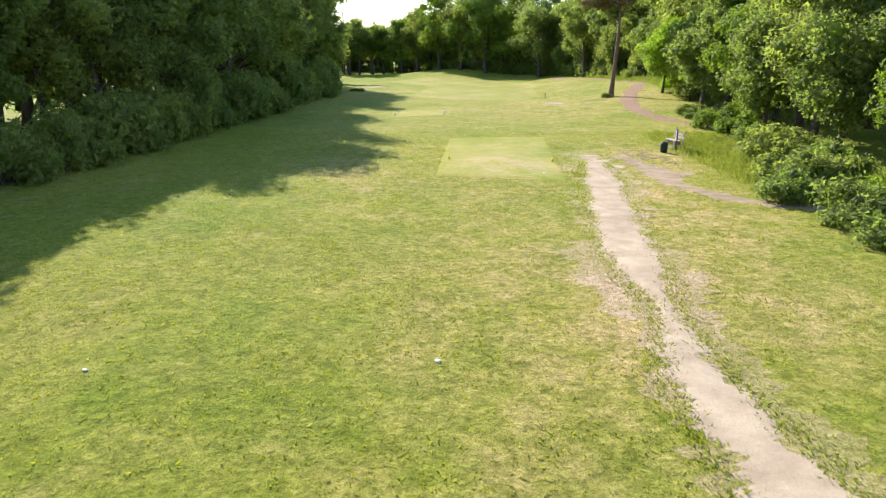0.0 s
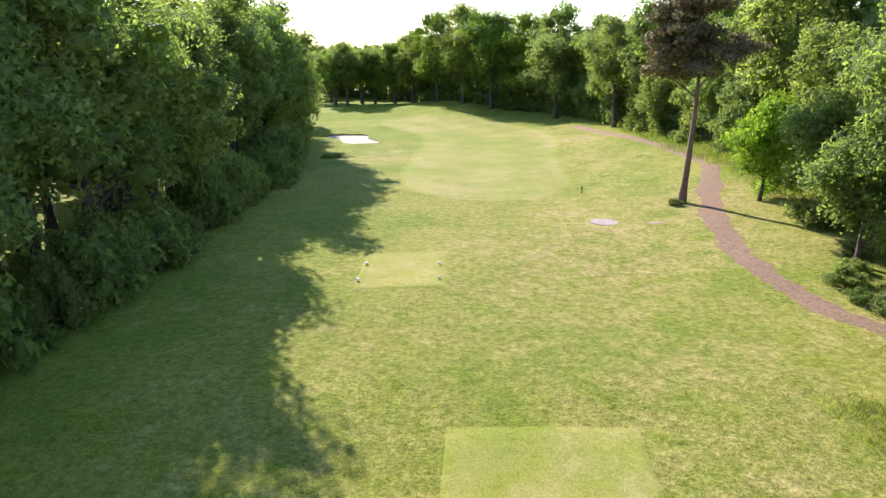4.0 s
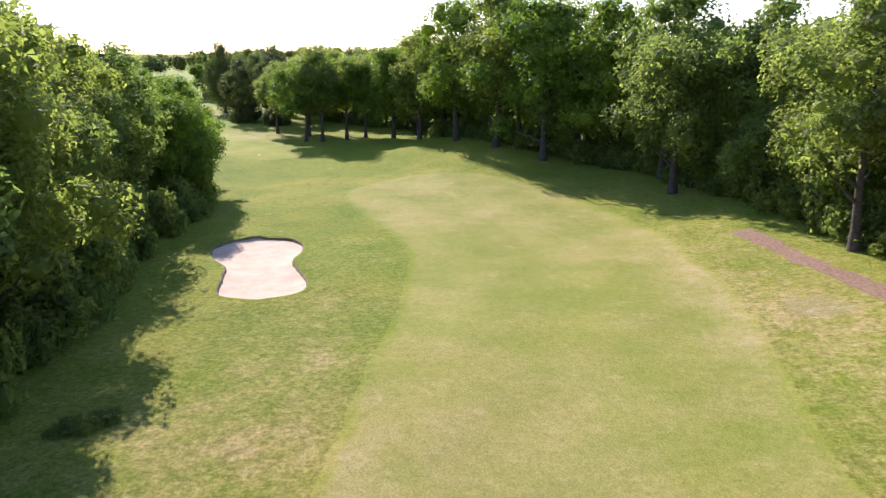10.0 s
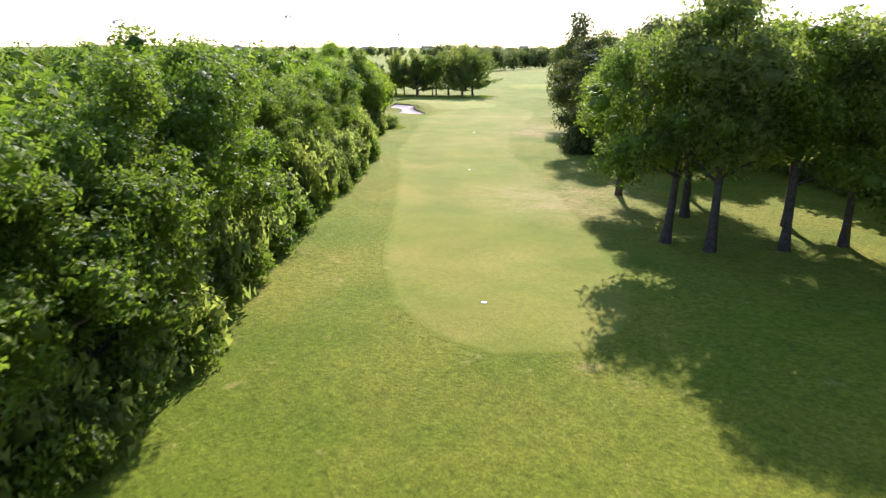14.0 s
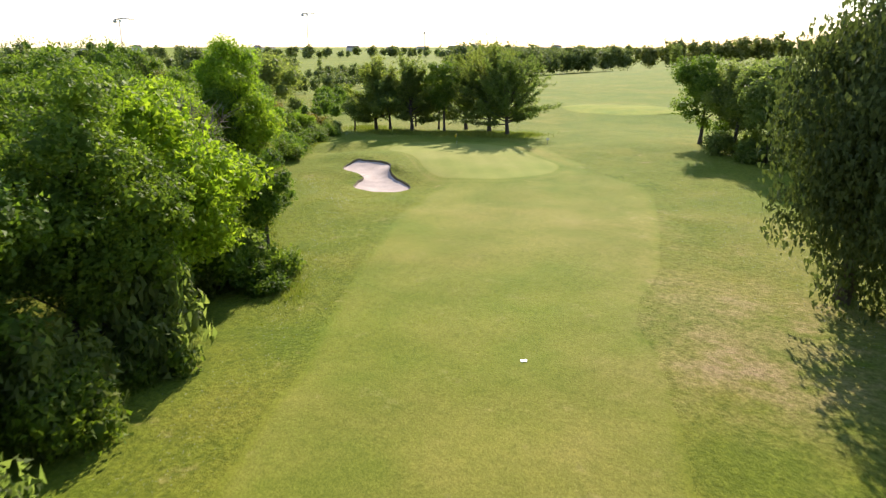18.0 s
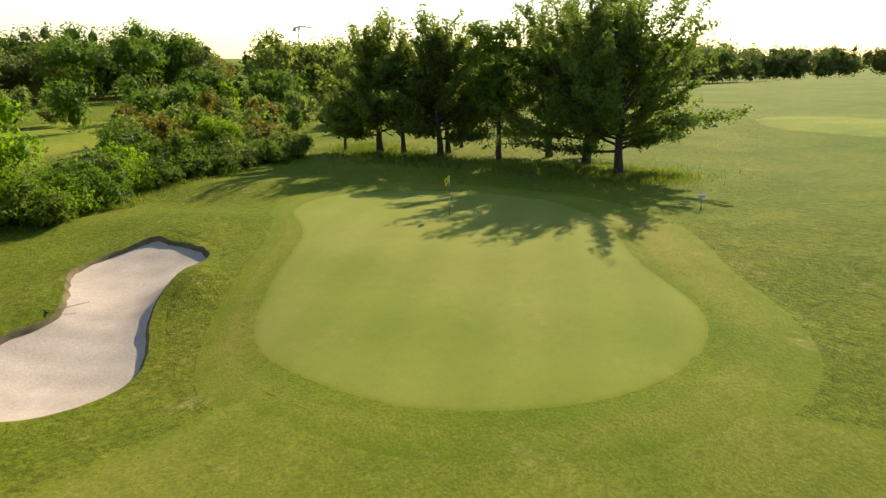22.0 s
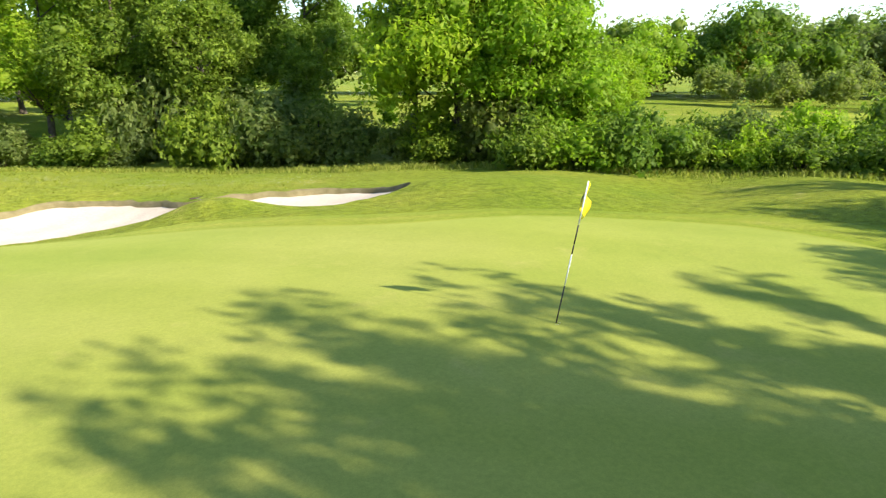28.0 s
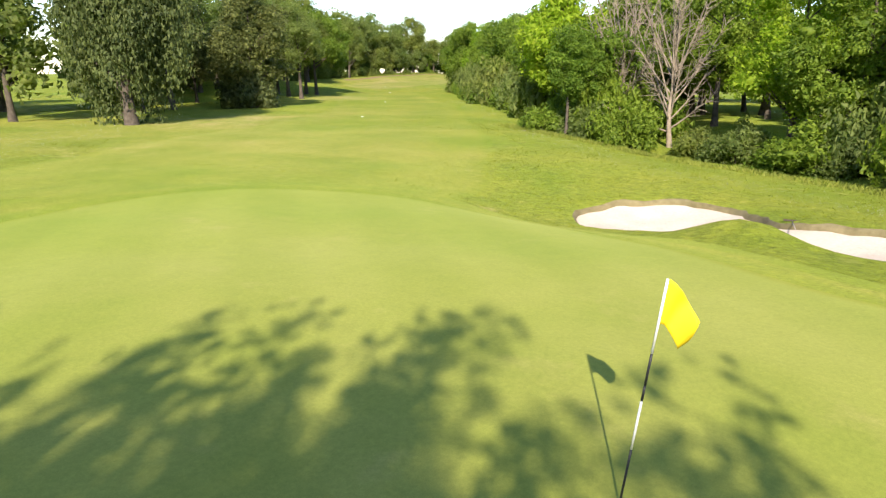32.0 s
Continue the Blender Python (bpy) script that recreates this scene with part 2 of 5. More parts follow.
LEAF_LIGHT = foliage("maple_leaves", (0.16, 0.265, 0.010), (0.305, 0.40, 0.032), 0.55)
# willows and grey shrubs; on the farthest trees its grey tone paints in haze
LEAF_GREY = foliage("willow_and_hazed_leaves", (0.11, 0.14, 0.035), (0.22, 0.25, 0.09), 0.45)
LEAF_WILLOW = foliage("weeping_leaves", (0.06, 0.08, 0.022), (0.14, 0.16, 0.05), 0.35)
LEAF_BROWN = foliage("copper_leaves", (0.18, 0.15, 0.02), (0.32, 0.245, 0.045), 0.45)
NEEDLES = foliage("pine_needles", (0.095, 0.075, 0.032), (0.19, 0.14, 0.07), 0.25)
LONG_GRASS = foliage("long_grass_blades", (0.15, 0.20, 0.02), (0.30, 0.31, 0.07), 0.4, 0.7)
TURF_BLADES = foliage("turf_blades", (0.19, 0.225, 0.012), (0.32, 0.30, 0.035), 0.5, 0.8)
PETAL = plain("daisy_petals", (0.8, 0.8, 0.76), 0.6)
WHITE = plain("white_paint", (0.78, 0.78, 0.75), 0.4, 0, 0.08)
BLACK = plain("black_paint", (0.02, 0.02, 0.022), 0.45)
YELLOW = plain("yellow_cloth", (0.85, 0.62, 0.01), 0.7, 0, 0.08)
STEEL = plain("grey_steel", (0.35, 0.36, 0.37), 0.5, 0.6)
SILVER_WOOD = plain("weathered_wood", (0.36, 0.31, 0.26), 0.85, 0, 0.25, 9)
DARK_WOOD = plain("dark_wood", (0.07, 0.05, 0.04), 0.8, 0, 0.3, 9)
BIN_GREEN = plain("dark_green_plastic", (0.015, 0.03, 0.022), 0.5)
PANEL_BLUE = plain("blue_sign_panel", (0.05, 0.12, 0.38), 0.4, 0, 0.15)
PANEL_PINK = plain("pale_sign_panel", (0.6, 0.38, 0.36), 0.5)
SLAB = plain("worn_concrete", (0.33, 0.27, 0.23), 0.9, 0, 0.3, 3)
WALL = plain("pale_render", (0.5, 0.48, 0.45), 0.8, 0, 0.1, 0.3)
ROOF = plain("grey_roof", (0.22, 0.2, 0.2), 0.8, 0, 0.2, 0.3)

# ---- ground ----


def step(a, b, v):
    t = np.clip((np.asarray(v, float) - a) / (b - a), 0, 1)
    return t * t * (3 - 2 * t)


def hill(x, y, cx, cy, rx, ry, turn=0.0):
    c, s = math.cos(radians(turn)), math.sin(radians(turn))
    u, v = ((x - cx) * c + (y - cy) * s) / rx, (-(x - cx) * s + (y - cy) * c) / ry
    return np.exp(-(u * u + v * v))


def blob(cx, cy, radii, turn=0.0, n=72):
    """A smooth closed outline from radii at even angles."""
    k = len(radii)
    a = np.linspace(0, 2 * np.pi, n, endpoint=False)
    f = a / (2 * np.pi) * k
    i = np.floor(f).astype(int)
    t = f - i
    p = [np.take(radii, (i + d) % k) for d in (-1, 0, 1, 2)]
    r = 0.5 * (2 * p[1] + (p[2] - p[0]) * t + (2 * p[0] - 5 * p[1] + 4 * p[2] - p[3]) * t**2 + (3 * p[1] - p[0] - 3 * p[2] + p[3]) * t**3)
    return np.stack([cx + r * np.cos(a + radians(turn)), cy + r * np.sin(a + radians(turn))], 1)


def smooth_line(points, n):
    p = np.array(points, float)
    t = np.linspace(0, len(p) - 1, n)
    i = np.clip(np.floor(t).astype(int), 0, len(p) - 2)
    f = (t - i)[:, None]
    q = np.vstack([2 * p[0] - p[1], p, 2 * p[-1] - p[-2]])
    a, b, c, d = q[i], q[i + 1], q[i + 2], q[i + 3]
    return 0.5 * (2 * b + (c - a) * f + (2 * a - 5 * b + 4 * c - d) * f**2 + (3 * b - a - 3 * c + d) * f**3)


def band(points, n):
    """Centre line, sideways directions and half widths of a strip."""
    p = smooth_line(points, n)
    d = np.gradient(p[:, :2], axis=0)
    d /= np.linalg.norm(d, axis=1)[:, None] + 1e-9
    return p[:, :2], np.stack([d[:, 1], -d[:, 0]], 1), np.maximum(p[:, 2], 0.05)


def inside(outline, x, y):
    """Signed distance to a closed outline, positive inside."""
    x, y = np.asarray(x, float), np.asarray(y, float)
    far, hit = np.full(x.shape, 1e9), np.zeros(x.shape, bool)
    for (x0, y0), (x1, y1) in zip(outline, np.roll(outline, -1, 0)):
        dx, dy = x1 - x0, y1 - y0
        t = np.clip(((x - x0) * dx + (y - y0) * dy) / (dx * dx + dy * dy + 1e-12), 0, 1)
        far = np.minimum(far, np.hypot(x - x0 - t * dx, y - y0 - t * dy))
        hit ^= ((y0 > y) != (y1 > y)) & (x < (x1 - x0) * (y - y0) / (y1 - y0 + 1e-12) + x0)
    return np.where(hit, far, -far)


# bunkers: a bent spine with half widths
BUNKER_A = [(-17.0, 170.8, 0.2), (-16.7, 169.6, 2.6), (-16.2, 167.2, 4.0), (-15.3, 164.0, 3.9), (-14.2, 160.8, 2.8), (-13.0, 157.6, 3.1), (-12.1, 155.0, 3.4), (-11.7, 152.8, 2.7), (-11.5, 151.5, 0.2)]
BUNKER_B = [(-133.7, 337.1, 0.2), (-133.0, 336.6, 1.6), (-131.6, 335.7, 2.9), (-129.6, 334.7, 2.8), (-127.4, 333.4, 2.0), (-126.0, 332.5, 2.0), (-124.5, 331.3, 2.9), (-123.1, 330.1, 3.4), (-121.9, 329.0, 2.9), (-121.0, 328.1, 1.8), (-120.6, 327.7, 0.2)]


def rim_of(spine):
    c, s, w = band(spine, 40)
    return np.concatenate([c + s * w[:, None], (c - s * w[:, None])[::-1]])


RIM_A, RIM_B = rim_of(BUNKER_A), rim_of(BUNKER_B)


def open_ground(x, y):
    x, y = np.asarray(x, float), np.asarray(y, float)
    z = 2.1 - 2.5 * step(70, 215, y) - 0.5 * step(200, 330, y)
    z = z + 2.6 * step(12, 40, x) * step(60, 110, y) * (1 - step(190, 235, y))
    z = z - 0.9 * hill(x, y, -20, 210, 22, 14, 30)
    z = z + 3.0 * hill(x, y, 9, 228, 24, 28)
    z = z - 0.6 * hill(x, y, -124, 327, 14, 9) - 0.45 * hill(x, y, -127, 333.5, 11, 4.5, -28) - 0.45 * hill(x, y, -120.5, 330.5, 5, 5) - 0.3 * hill(x, y, -120.5, 334, 5, 3, -30) + 0.7 * hill(x, y, -126.9, 336.3, 1.9, 1.4, -35) - 0.8 * hill(x, y, -128, 311, 28, 11, -35) - 0.8 * hill(x, y, -117, 304, 22, 6, -38)
    z = z + 0.51 * hill(x, y, -125, 347, 14, 13) + 0.3 * hill(x, y, -134.2, 337.3, 3, 2.4) + 0.3 * hill(x, y, -128.8, 331.6, 2.6, 2) + 1.4 * hill(x, y, -98, 372, 22, 18)
    z = z + 0.5 * hill(x, y, -137, 339, 5, 3, 30) + 0.45 * hill(x, y, -146, 347, 6, 3, 60) - 0.4 * hill(x, y, -144, 341.5, 4, 2, 40)
    z = z  + 1.2 * hill(x, y, -135, 425, 24, 14)
    z = z - 5 * step(-190, -330, x) * step(380, 470, y) + 3 * step(430, 700, y) * step(-330, -200, x)
    return z + 0.10 * np.sin(x * 0.23 + 1) * np.sin(y * 0.19) + 0.05 * np.sin(x * 0.7) * np.sin(y * 0.6 + 2)


def ground_height(x, y):
    x, y = np.asarray(x, float), np.asarray(y, float)
    z = open_ground(x, y)
    for rim in (RIM_A, RIM_B):
        near = (np.abs(x - rim[:, 0].mean()) < 18) & (np.abs(y - rim[:, 1].mean()) < 18)
        if near.any():
            d = np.full(x.shape, -50.0)
            d[near] = inside(rim, x[near], y[near])
            z = z + 0.12 * np.exp(-((d + 0.9) / 1.4) ** 2) * (d < 0) - 1.3 * step(-0.3, 0.35, d)
    return z


def gz(x, y):
    return float(ground_height(np.array([float(x)]), np.array([float(y)]))[0])


def mesh_object(name, verts, faces, mat, smooth=True, parent=None):
    me = bpy.data.meshes.new(name)
    me.from_pydata(np.asarray(verts, float).tolist(), [], np.asarray(faces).tolist() if isinstance(faces, np.ndarray) else faces)
    me.materials.append(mat)
    if smooth:
        me.shade_smooth()
    ob = new(name, me)
    if parent:
        ob.parent = parent
    return ob


def grid_faces(n, m):
    i = np.arange(n - 1)[:, None] * m + np.arange(m - 1)[None]
    return np.stack([i, i + m, i + m + 1, i + 1], -1).reshape(-1, 4)


def spread(lo, hi, fine, far, dense, growth=1.22):
    core = np.arange(lo, hi + fine, fine)
    for a, b in dense:
        core = np.r_[core[(core < a - 0.2) | (core > b + 0.2)], np.arange(a, b, 0.36)]
    core = np.sort(core)
    ends = [[], []]
    for k, (v, sign) in enumerate(((core[-1], 1), (core[0], -1))):
        s = fine
        while abs(v) < far:
            s *= growth
            v += sign * s
            ends[k].append(v)
    return np.r_[ends[1][::-1], core, ends[0]]


gx = spread(-165, 45, 1.3, 4000, [(-21, -8), (-136, -118.5)])
gy = spread(-5, 385, 1.3, 4500, [(150.5, 172), (325.5, 339)])
X, Y = np.meshgrid(gx, gy, indexing="ij")
ground = mesh_object("ground", np.stack([X, Y, ground_height(X, Y)], -1).reshape(-1, 3), grid_faces(len(gx), len(gy)), ROUGH)
tagged(ground, "mown rough grass of a golf course, green with dry straw patches", "ground", kind="structure")


def dryness(x, y):
    d = 0.26 * (1 - step(110, 190, y)) + 1.7 * hill(x, y, -45, 259, 6, 8, 30) + 1.3 * hill(x, y, -75.5, 309, 5, 7, 30) + 0.7 * hill(x, y, 25, 148, 5, 4) + 0.6 * hill(x, y, 22, 90, 8, 10)
    d = d + 0.5 * hill(x, y, 12, 80, 12, 40) + 0.25 * hill(x, y, 0, 195, 20, 14) + 0.25 * hill(x, y, -80, 320, 20, 30, 40) + 0.4 * hill(x, y, 14, 50, 5, 14)
    d = d + 0.95 * hill(x, y, 16.3, 47.5, 2.6, 5.5) + 0.8 * hill(x, y, 8, 43, 3.2, 5) + 0.6 * hill(x, y, 6.5, 20, 5, 14) + 0.7 * hill(x, y, 14, 26, 3, 12) + 0.5 * hill(x, y, -3, 45, 3, 14)
    d = d + 0.65 * hill(x, y, 25, 130, 7, 55) + 0.45 * hill(x, y, -7, 135, 6, 30)
    return d + 0.3 * hill(x, y, 6, 185, 8, 20, 30)


def set_dry(ob):
    me = ob.data
    co = np.empty(len(me.vertices) * 3, np.float32)
    me.vertices.foreach_get("co", co)
    co = co.reshape(-1, 3).astype(float)
    me.attributes.new("dry", "FLOAT", "POINT").data.foreach_set("value", dryness(co[:, 0], co[:, 1]).astype(np.float32))


def set_edge(ob, depth, wide=0.4):
    """How near each point of a turf piece is to its rim, 1 at the rim."""
    value = np.clip(1 - np.asarray(depth, float) / wide, 0, 1).ravel().astype(np.float32)
    ob.data.attributes.new("edge", "FLOAT", "POINT").data.foreach_set("value", value)


def ribbon(name, points, mat, lift, n, across, label, category, ragged=0.0, seed=1):
    """A strip draped on the ground; points are x, y, half width."""
    c, side, w = band(points, n)
    rng = np.random.default_rng(seed)
    wl, wr = (w * np.clip(1 + ragged * (np.convolve(rng.normal(size=n + 6), np.ones(7) / 7, "valid") * 2 + rng.normal(size=n) * 0.35), 0.3, 2) for _ in range(2))
    u = np.linspace(-1, 1, across)[None, :, None]
    xy = c[:, None] + side[:, None] * u * np.where(u < 0, wl[:, None, None], wr[:, None, None])
    rim = (np.abs(u[..., 0]) > 0.99) | (np.arange(n)[:, None] % (n - 1) == 0)
    z = ground_height(xy[..., 0], xy[..., 1]) + np.where(rim, 0.004, lift)
    ob = mesh_object(name, np.concatenate([xy, z[..., None]], -1).reshape(-1, 3), grid_faces(n, across), mat)
    set_dry(ob)
    ends = np.minimum(np.arange(n), np.arange(n)[::-1])[:, None] / n * 200
    set_edge(ob, np.minimum((1 - np.abs(u[..., 0])) * w[:, None], ends))
    ob.data.attributes.new("lane", "FLOAT", "POINT").data.foreach_set("value", (u[..., 0] * w[:, None]).ravel().astype(np.float32))
    return tagged(ob, label, category, kind="structure")


def pad(name, outline, mat, lift, label, category, rings=14, soft=1.0, start=0.002):
    """A patch draped on the ground inside a closed outline."""
    c = outline.mean(0)
    f = np.r_[1.0, 0.985, 0.965, 0.94, 0.9, np.linspace(0.86, 0.02, rings)]
    xy = c + (outline[None] - c) * f[:, None, None]
    z = ground_height(xy[..., 0], xy[..., 1]) + (start + (lift - start) * np.clip((1 - f) / 0.06, 0, 1))[:, None]
    n = outline.shape[0]
    i, j = np.arange(len(f) - 1)[:, None] * n, np.arange(n)[None]
    faces = np.stack([i + j, i + (j + 1) % n, i + n + (j + 1) % n, i + n + j], -1).reshape(-1, 4)
    faces = faces.tolist() + [list(range((len(f) - 1) * n, len(f) * n))]
    ob = mesh_object(name, np.concatenate([xy, z[..., None]], -1).reshape(-1, 3), faces, mat)
    if rings > 8:
        set_dry(ob)
    set_edge(ob, (1 - f)[:, None] * np.linalg.norm(outline - c, axis=1)[None], soft)
    return tagged(ob, label, category, kind="structure")


def box_outline(corners, per=12):
    c = np.array(corners, float)
    return np.concatenate([c[k] + (c[(k + 1) % len(c)] - c[k]) * np.linspace(0, 1, per, endpoint=False)[:, None] for k in range(len(c))])


def ragged_blob(cx, cy, rx, ry, seed, amount=0.25, n=40):
    rng = np.random.default_rng(seed)
    a = np.linspace(0, 2 * np.pi, n, endpoint=False)
    r = 1 + amount * (np.sin(a * 2 + rng.random() * 6) * 0.5 + np.sin(a * 5 + rng.random() * 6) * 0.35 + rng.normal(size=n) * 0.25)
    return np.stack([cx + rx * r * np.cos(a), cy + ry * r * np.sin(a)], 1)


set_dry(ground)
ribbon("fairway", [(10, 100.5, 2.5), (9.0, 104, 7), (8.0, 109, 9.4), (7.6, 118, 10.3), (8.3, 132, 10.7), (10, 150, 11.6), (10, 165, 12), (7.5, 176, 12.4), (2.5, 187, 13), (-2.5, 195, 11.5), (-6, 200.5, 8), (-8, 203.5, 2.5)], FAIRWAY, 0.03, 170, 28, "closely mown fairway grass with faint stripes and dry patches", "fairway", 0.02)
ribbon("fairway", [(-29, 224.5, 2.5), (-32, 228, 6.2), (-38, 235, 8), (-50, 250.5, 8.2), (-57.5, 260, 8.2), (-64, 268, 8.2), (-72, 277, 8.4), (-80.5, 289.5, 8.4), (-84.5, 296.5, 8.5), (-90, 304.5, 9), (-94.5, 314, 10.6), (-99.5, 324, 11.5), (-105, 335, 11.5), (-110, 342, 9)], LUSH_FAIRWAY, 0.03, 180, 28, "closely mown fairway leading up to the green", "fairway", 0.015, 2)
pad("tee_box", box_outline([(2.7, 38.9), (9.9, 38.2), (11.1, 57.0), (3.5, 57.1)]), TEE, 0.06, "mown rectangular tee box with worn sandy divots", "tee", 20)
pad("tee_box", box_outline([(-2.4, 73.2), (3.5, 73.2), (3.5, 81.8), (-2.4, 81.3)]), TEE, 0.055, "small mown rectangular tee box", "tee", 14)
pad("green_apron", blob(-124, 348, [17.8, 12.8, 12.2, 13.6, 16, 18, 17, 10.6, 9.2, 11.4, 16.6, 19.4]), APRON, 0.048, "collar of short grass round the putting green", "apron", 24, 1.8)
pad("green_fringe", blob(-124, 347.6, [15.8, 10.6, 9.9, 11.4, 14.7, 16.7, 15.4, 9.2, 8.1, 10.1, 14.6, 17.5]), FRINGE, 0.057, "darker fringe of longer grass round the putting green", "fringe", 24, 0.7, 0.05)
pad("putting_green", blob(-124, 347.5, [14.4, 9.3, 8.7, 10.2, 13.5, 15.5, 14.2, 8.1, 7.0, 8.8, 13.2, 16.1]), GREEN, 0.07, "smooth bright putting green", "putting green", 24, 0.3, 0.058)
pad("distant_green", blob(-137, 424, [15, 13, 11, 12, 14, 13, 12, 13]), LAWN, 0.06, "distant putting green of the next hole", "putting green", 12)
pad("lawn", blob(-190, 334, [15, 18, 26, 30, 14, 16, 18, 16]), LAWN, 0.05, "mown lawn beyond the hedge", "lawn", 12)
ribbon("dry_verge", [(9.3, 4, 1.5), (9.1, 12, 1.5), (9.4, 18, 1.2), (9.7, 22.5, 1.6), (10.5, 31, 1.8), (11.6, 36, 1.6), (12.4, 41, 1.7), (12.8, 45.5, 1.6), (13.2, 50, 1.0)], STRAW, 0.012, 200, 7, "worn dry verge of the sandy path", "verge", 0.35, 8)
ribbon("sandy_path", [(9.3, 5, 0.9), (9.2, 10.7, 0.85), (9.0, 14, 0.8), (9.2, 16.2, 0.6), (9.5, 18.5, 0.25), (9.6, 20.6, 0.35), (9.8, 23, 0.85), (10.2, 27.5, 1.0), (10.7, 31, 1.05), (11.6, 35.7, 1.0), (11.9, 38.8, 1.05), (12.5, 41.2, 0.95), (12.6, 44.3, 0.6), (12.7, 45.4, 0.15), (12.8, 46.6, 0.55), (12.9, 47.6, 0.3)], BARE, 0.03, 460, 7, "bare sandy path worn through the grass", "path", 0.32)
ribbon("wood_chip_path", [(31, 61, 0.7), (27.7, 64.9, 0.8), (24.9, 70, 0.9), (24.2, 78.4, 0.95), (25.4, 87, 0.95), (28, 96.5, 0.95), (32.1, 108, 0.9), (33.4, 116, 0.9), (33, 132, 0.9), (30, 154, 1.0), (28, 169, 1.1)], CHIP, 0.025, 240, 6, "reddish wood-chip path along the trees", "path", 0.24, 3)
ribbon("earth_path", [(14.8, 47.5, 0.5), (15.3, 45, 0.9), (16, 41.5, 1.0), (15.8, 37.5, 0.7), (16.8, 34.3, 0.6), (18.6, 32.3, 0.6), (22, 30, 0.6)], EARTH, 0.025, 160, 6, "worn reddish earth path beside the tee", "path", 0.45, 5)
for k, (cx, cy, rx, ry) in enumerate([(13.0, 47.1, 0.75, 0.45), (13.1, 45.1, 0.8, 0.6), (13.9, 43.2, 0.4, 0.5)]):
    pad("worn_patch", ragged_blob(cx, cy, rx, ry, 40 + k, 0.3, 30), BARE, 0.03, "sandy worn spot in the turf", "bare ground", 3)
scuffs = np.random.default_rng(18)
for k in range(46):
    u = scuffs.random()
    cx, cy = 15.6 + 2.2 * u + scuffs.normal() * 0.7, 50.6 - 6.5 * u + scuffs.normal() * 0.9
    pad("scuff", ragged_blob(cx, cy, scuffs.uniform(0.07, 0.3), scuffs.uniform(0.06, 0.2), 160 + k, 0.6, 16), EARTH, 0.02, "scuffed bare earth in thin grass", "bare ground", 3)
divots = np.random.default_rng(17)
for k in range(30):
    cx, cy = 8.4 + divots.normal() * 0.75, divots.choice([40.5, 42.2, 45.6]) + divots.normal() * 0.7
    pad("divot", ragged_blob(cx, cy, divots.uniform(0.05, 0.22), divots.uniform(0.05, 0.14), 60 + k, 0.8, 14), BARE, 0.068, "small sandy divot in the tee turf", "bare ground", 3, start=0.066)


def bunker(spine, deep, label, sand):
    c, s, w = band(spine, 48)
    u = np.linspace(-1, 1, 13)[None, :, None]
    xy = c[:, None] + s[:, None] * u * (w[:, None, None] * 1.02)
    rim = rim_of(spine)
    d = np.maximum(inside(rim, xy[..., 0], xy[..., 1]), 0)
    z = open_ground(xy[..., 0], xy[..., 1]) - 0.06 - deep * (1 - np.exp(-d / 0.9)) + 0.03 * np.sin(xy[..., 0] * 3.1) * np.sin(xy[..., 1] * 2.7)
    ob = mesh_object("bunker", np.concatenate([xy, z[..., None]], -1).reshape(-1, 3), grid_faces(48, 13), sand)
    tagged(ob, label, "bunker", kind="structure")
    n = len(rim)
    t = np.roll(rim, -1, 0) - np.roll(rim, 1, 0)
    out = np.stack([t[:, 1], -t[:, 0]], 1) / (np.linalg.norm(t, axis=1)[:, None] + 1e-9)
    if (out * (rim - rim.mean(0))).sum() < 0:
        out = -out
    rng = np.random.default_rng(4)
    wob = np.convolve(rng.normal(size=n + 2), np.ones(3) / 3, "valid")[:, None]
    rows, zs = [], []
    for off, up in ((0.75, -0.03), (0.4, 0.03), (0.0, 0.08), (-0.12, 0.0), (-0.2, -0.5)):
        p = rim + out * (off + 0.12 * wob * (off < 0.5))
        rows.append(p)
        zs.append(open_ground(p[:, 0], p[:, 1]) + up + 0.06 * wob[:, 0] * (0.3 > off > -0.15) + (0.12 * np.exp(-((0.9 - off) / 1.4) ** 2) if off > 0.1 else 0.05))
    i, j = np.arange(4)[:, None] * n, np.arange(n)[None]
    faces = np.stack([i + j, i + (j + 1) % n, i + n + (j + 1) % n, i + n + j], -1).reshape(-1, 4)
    v = np.concatenate([np.array(rows), np.array(zs)[..., None]], -1).reshape(-1, 3)
    mesh_object("turf_lip", v[: 3 * n], faces[: 2 * n], ROUGH, parent=ob)
    mesh_object("soil_edge", v[2 * n :], faces[: 2 * n], SOIL, parent=ob)
    return ob


bunker(BUNKER_A, 0.32, "pale sand bunker with a dark turf lip beside the wood", WARM_SAND)
bunker(BUNKER_B, 0.2, "pale waisted sand bunker with a dark soil lip beside the green", SAND)

# ---- trees ----


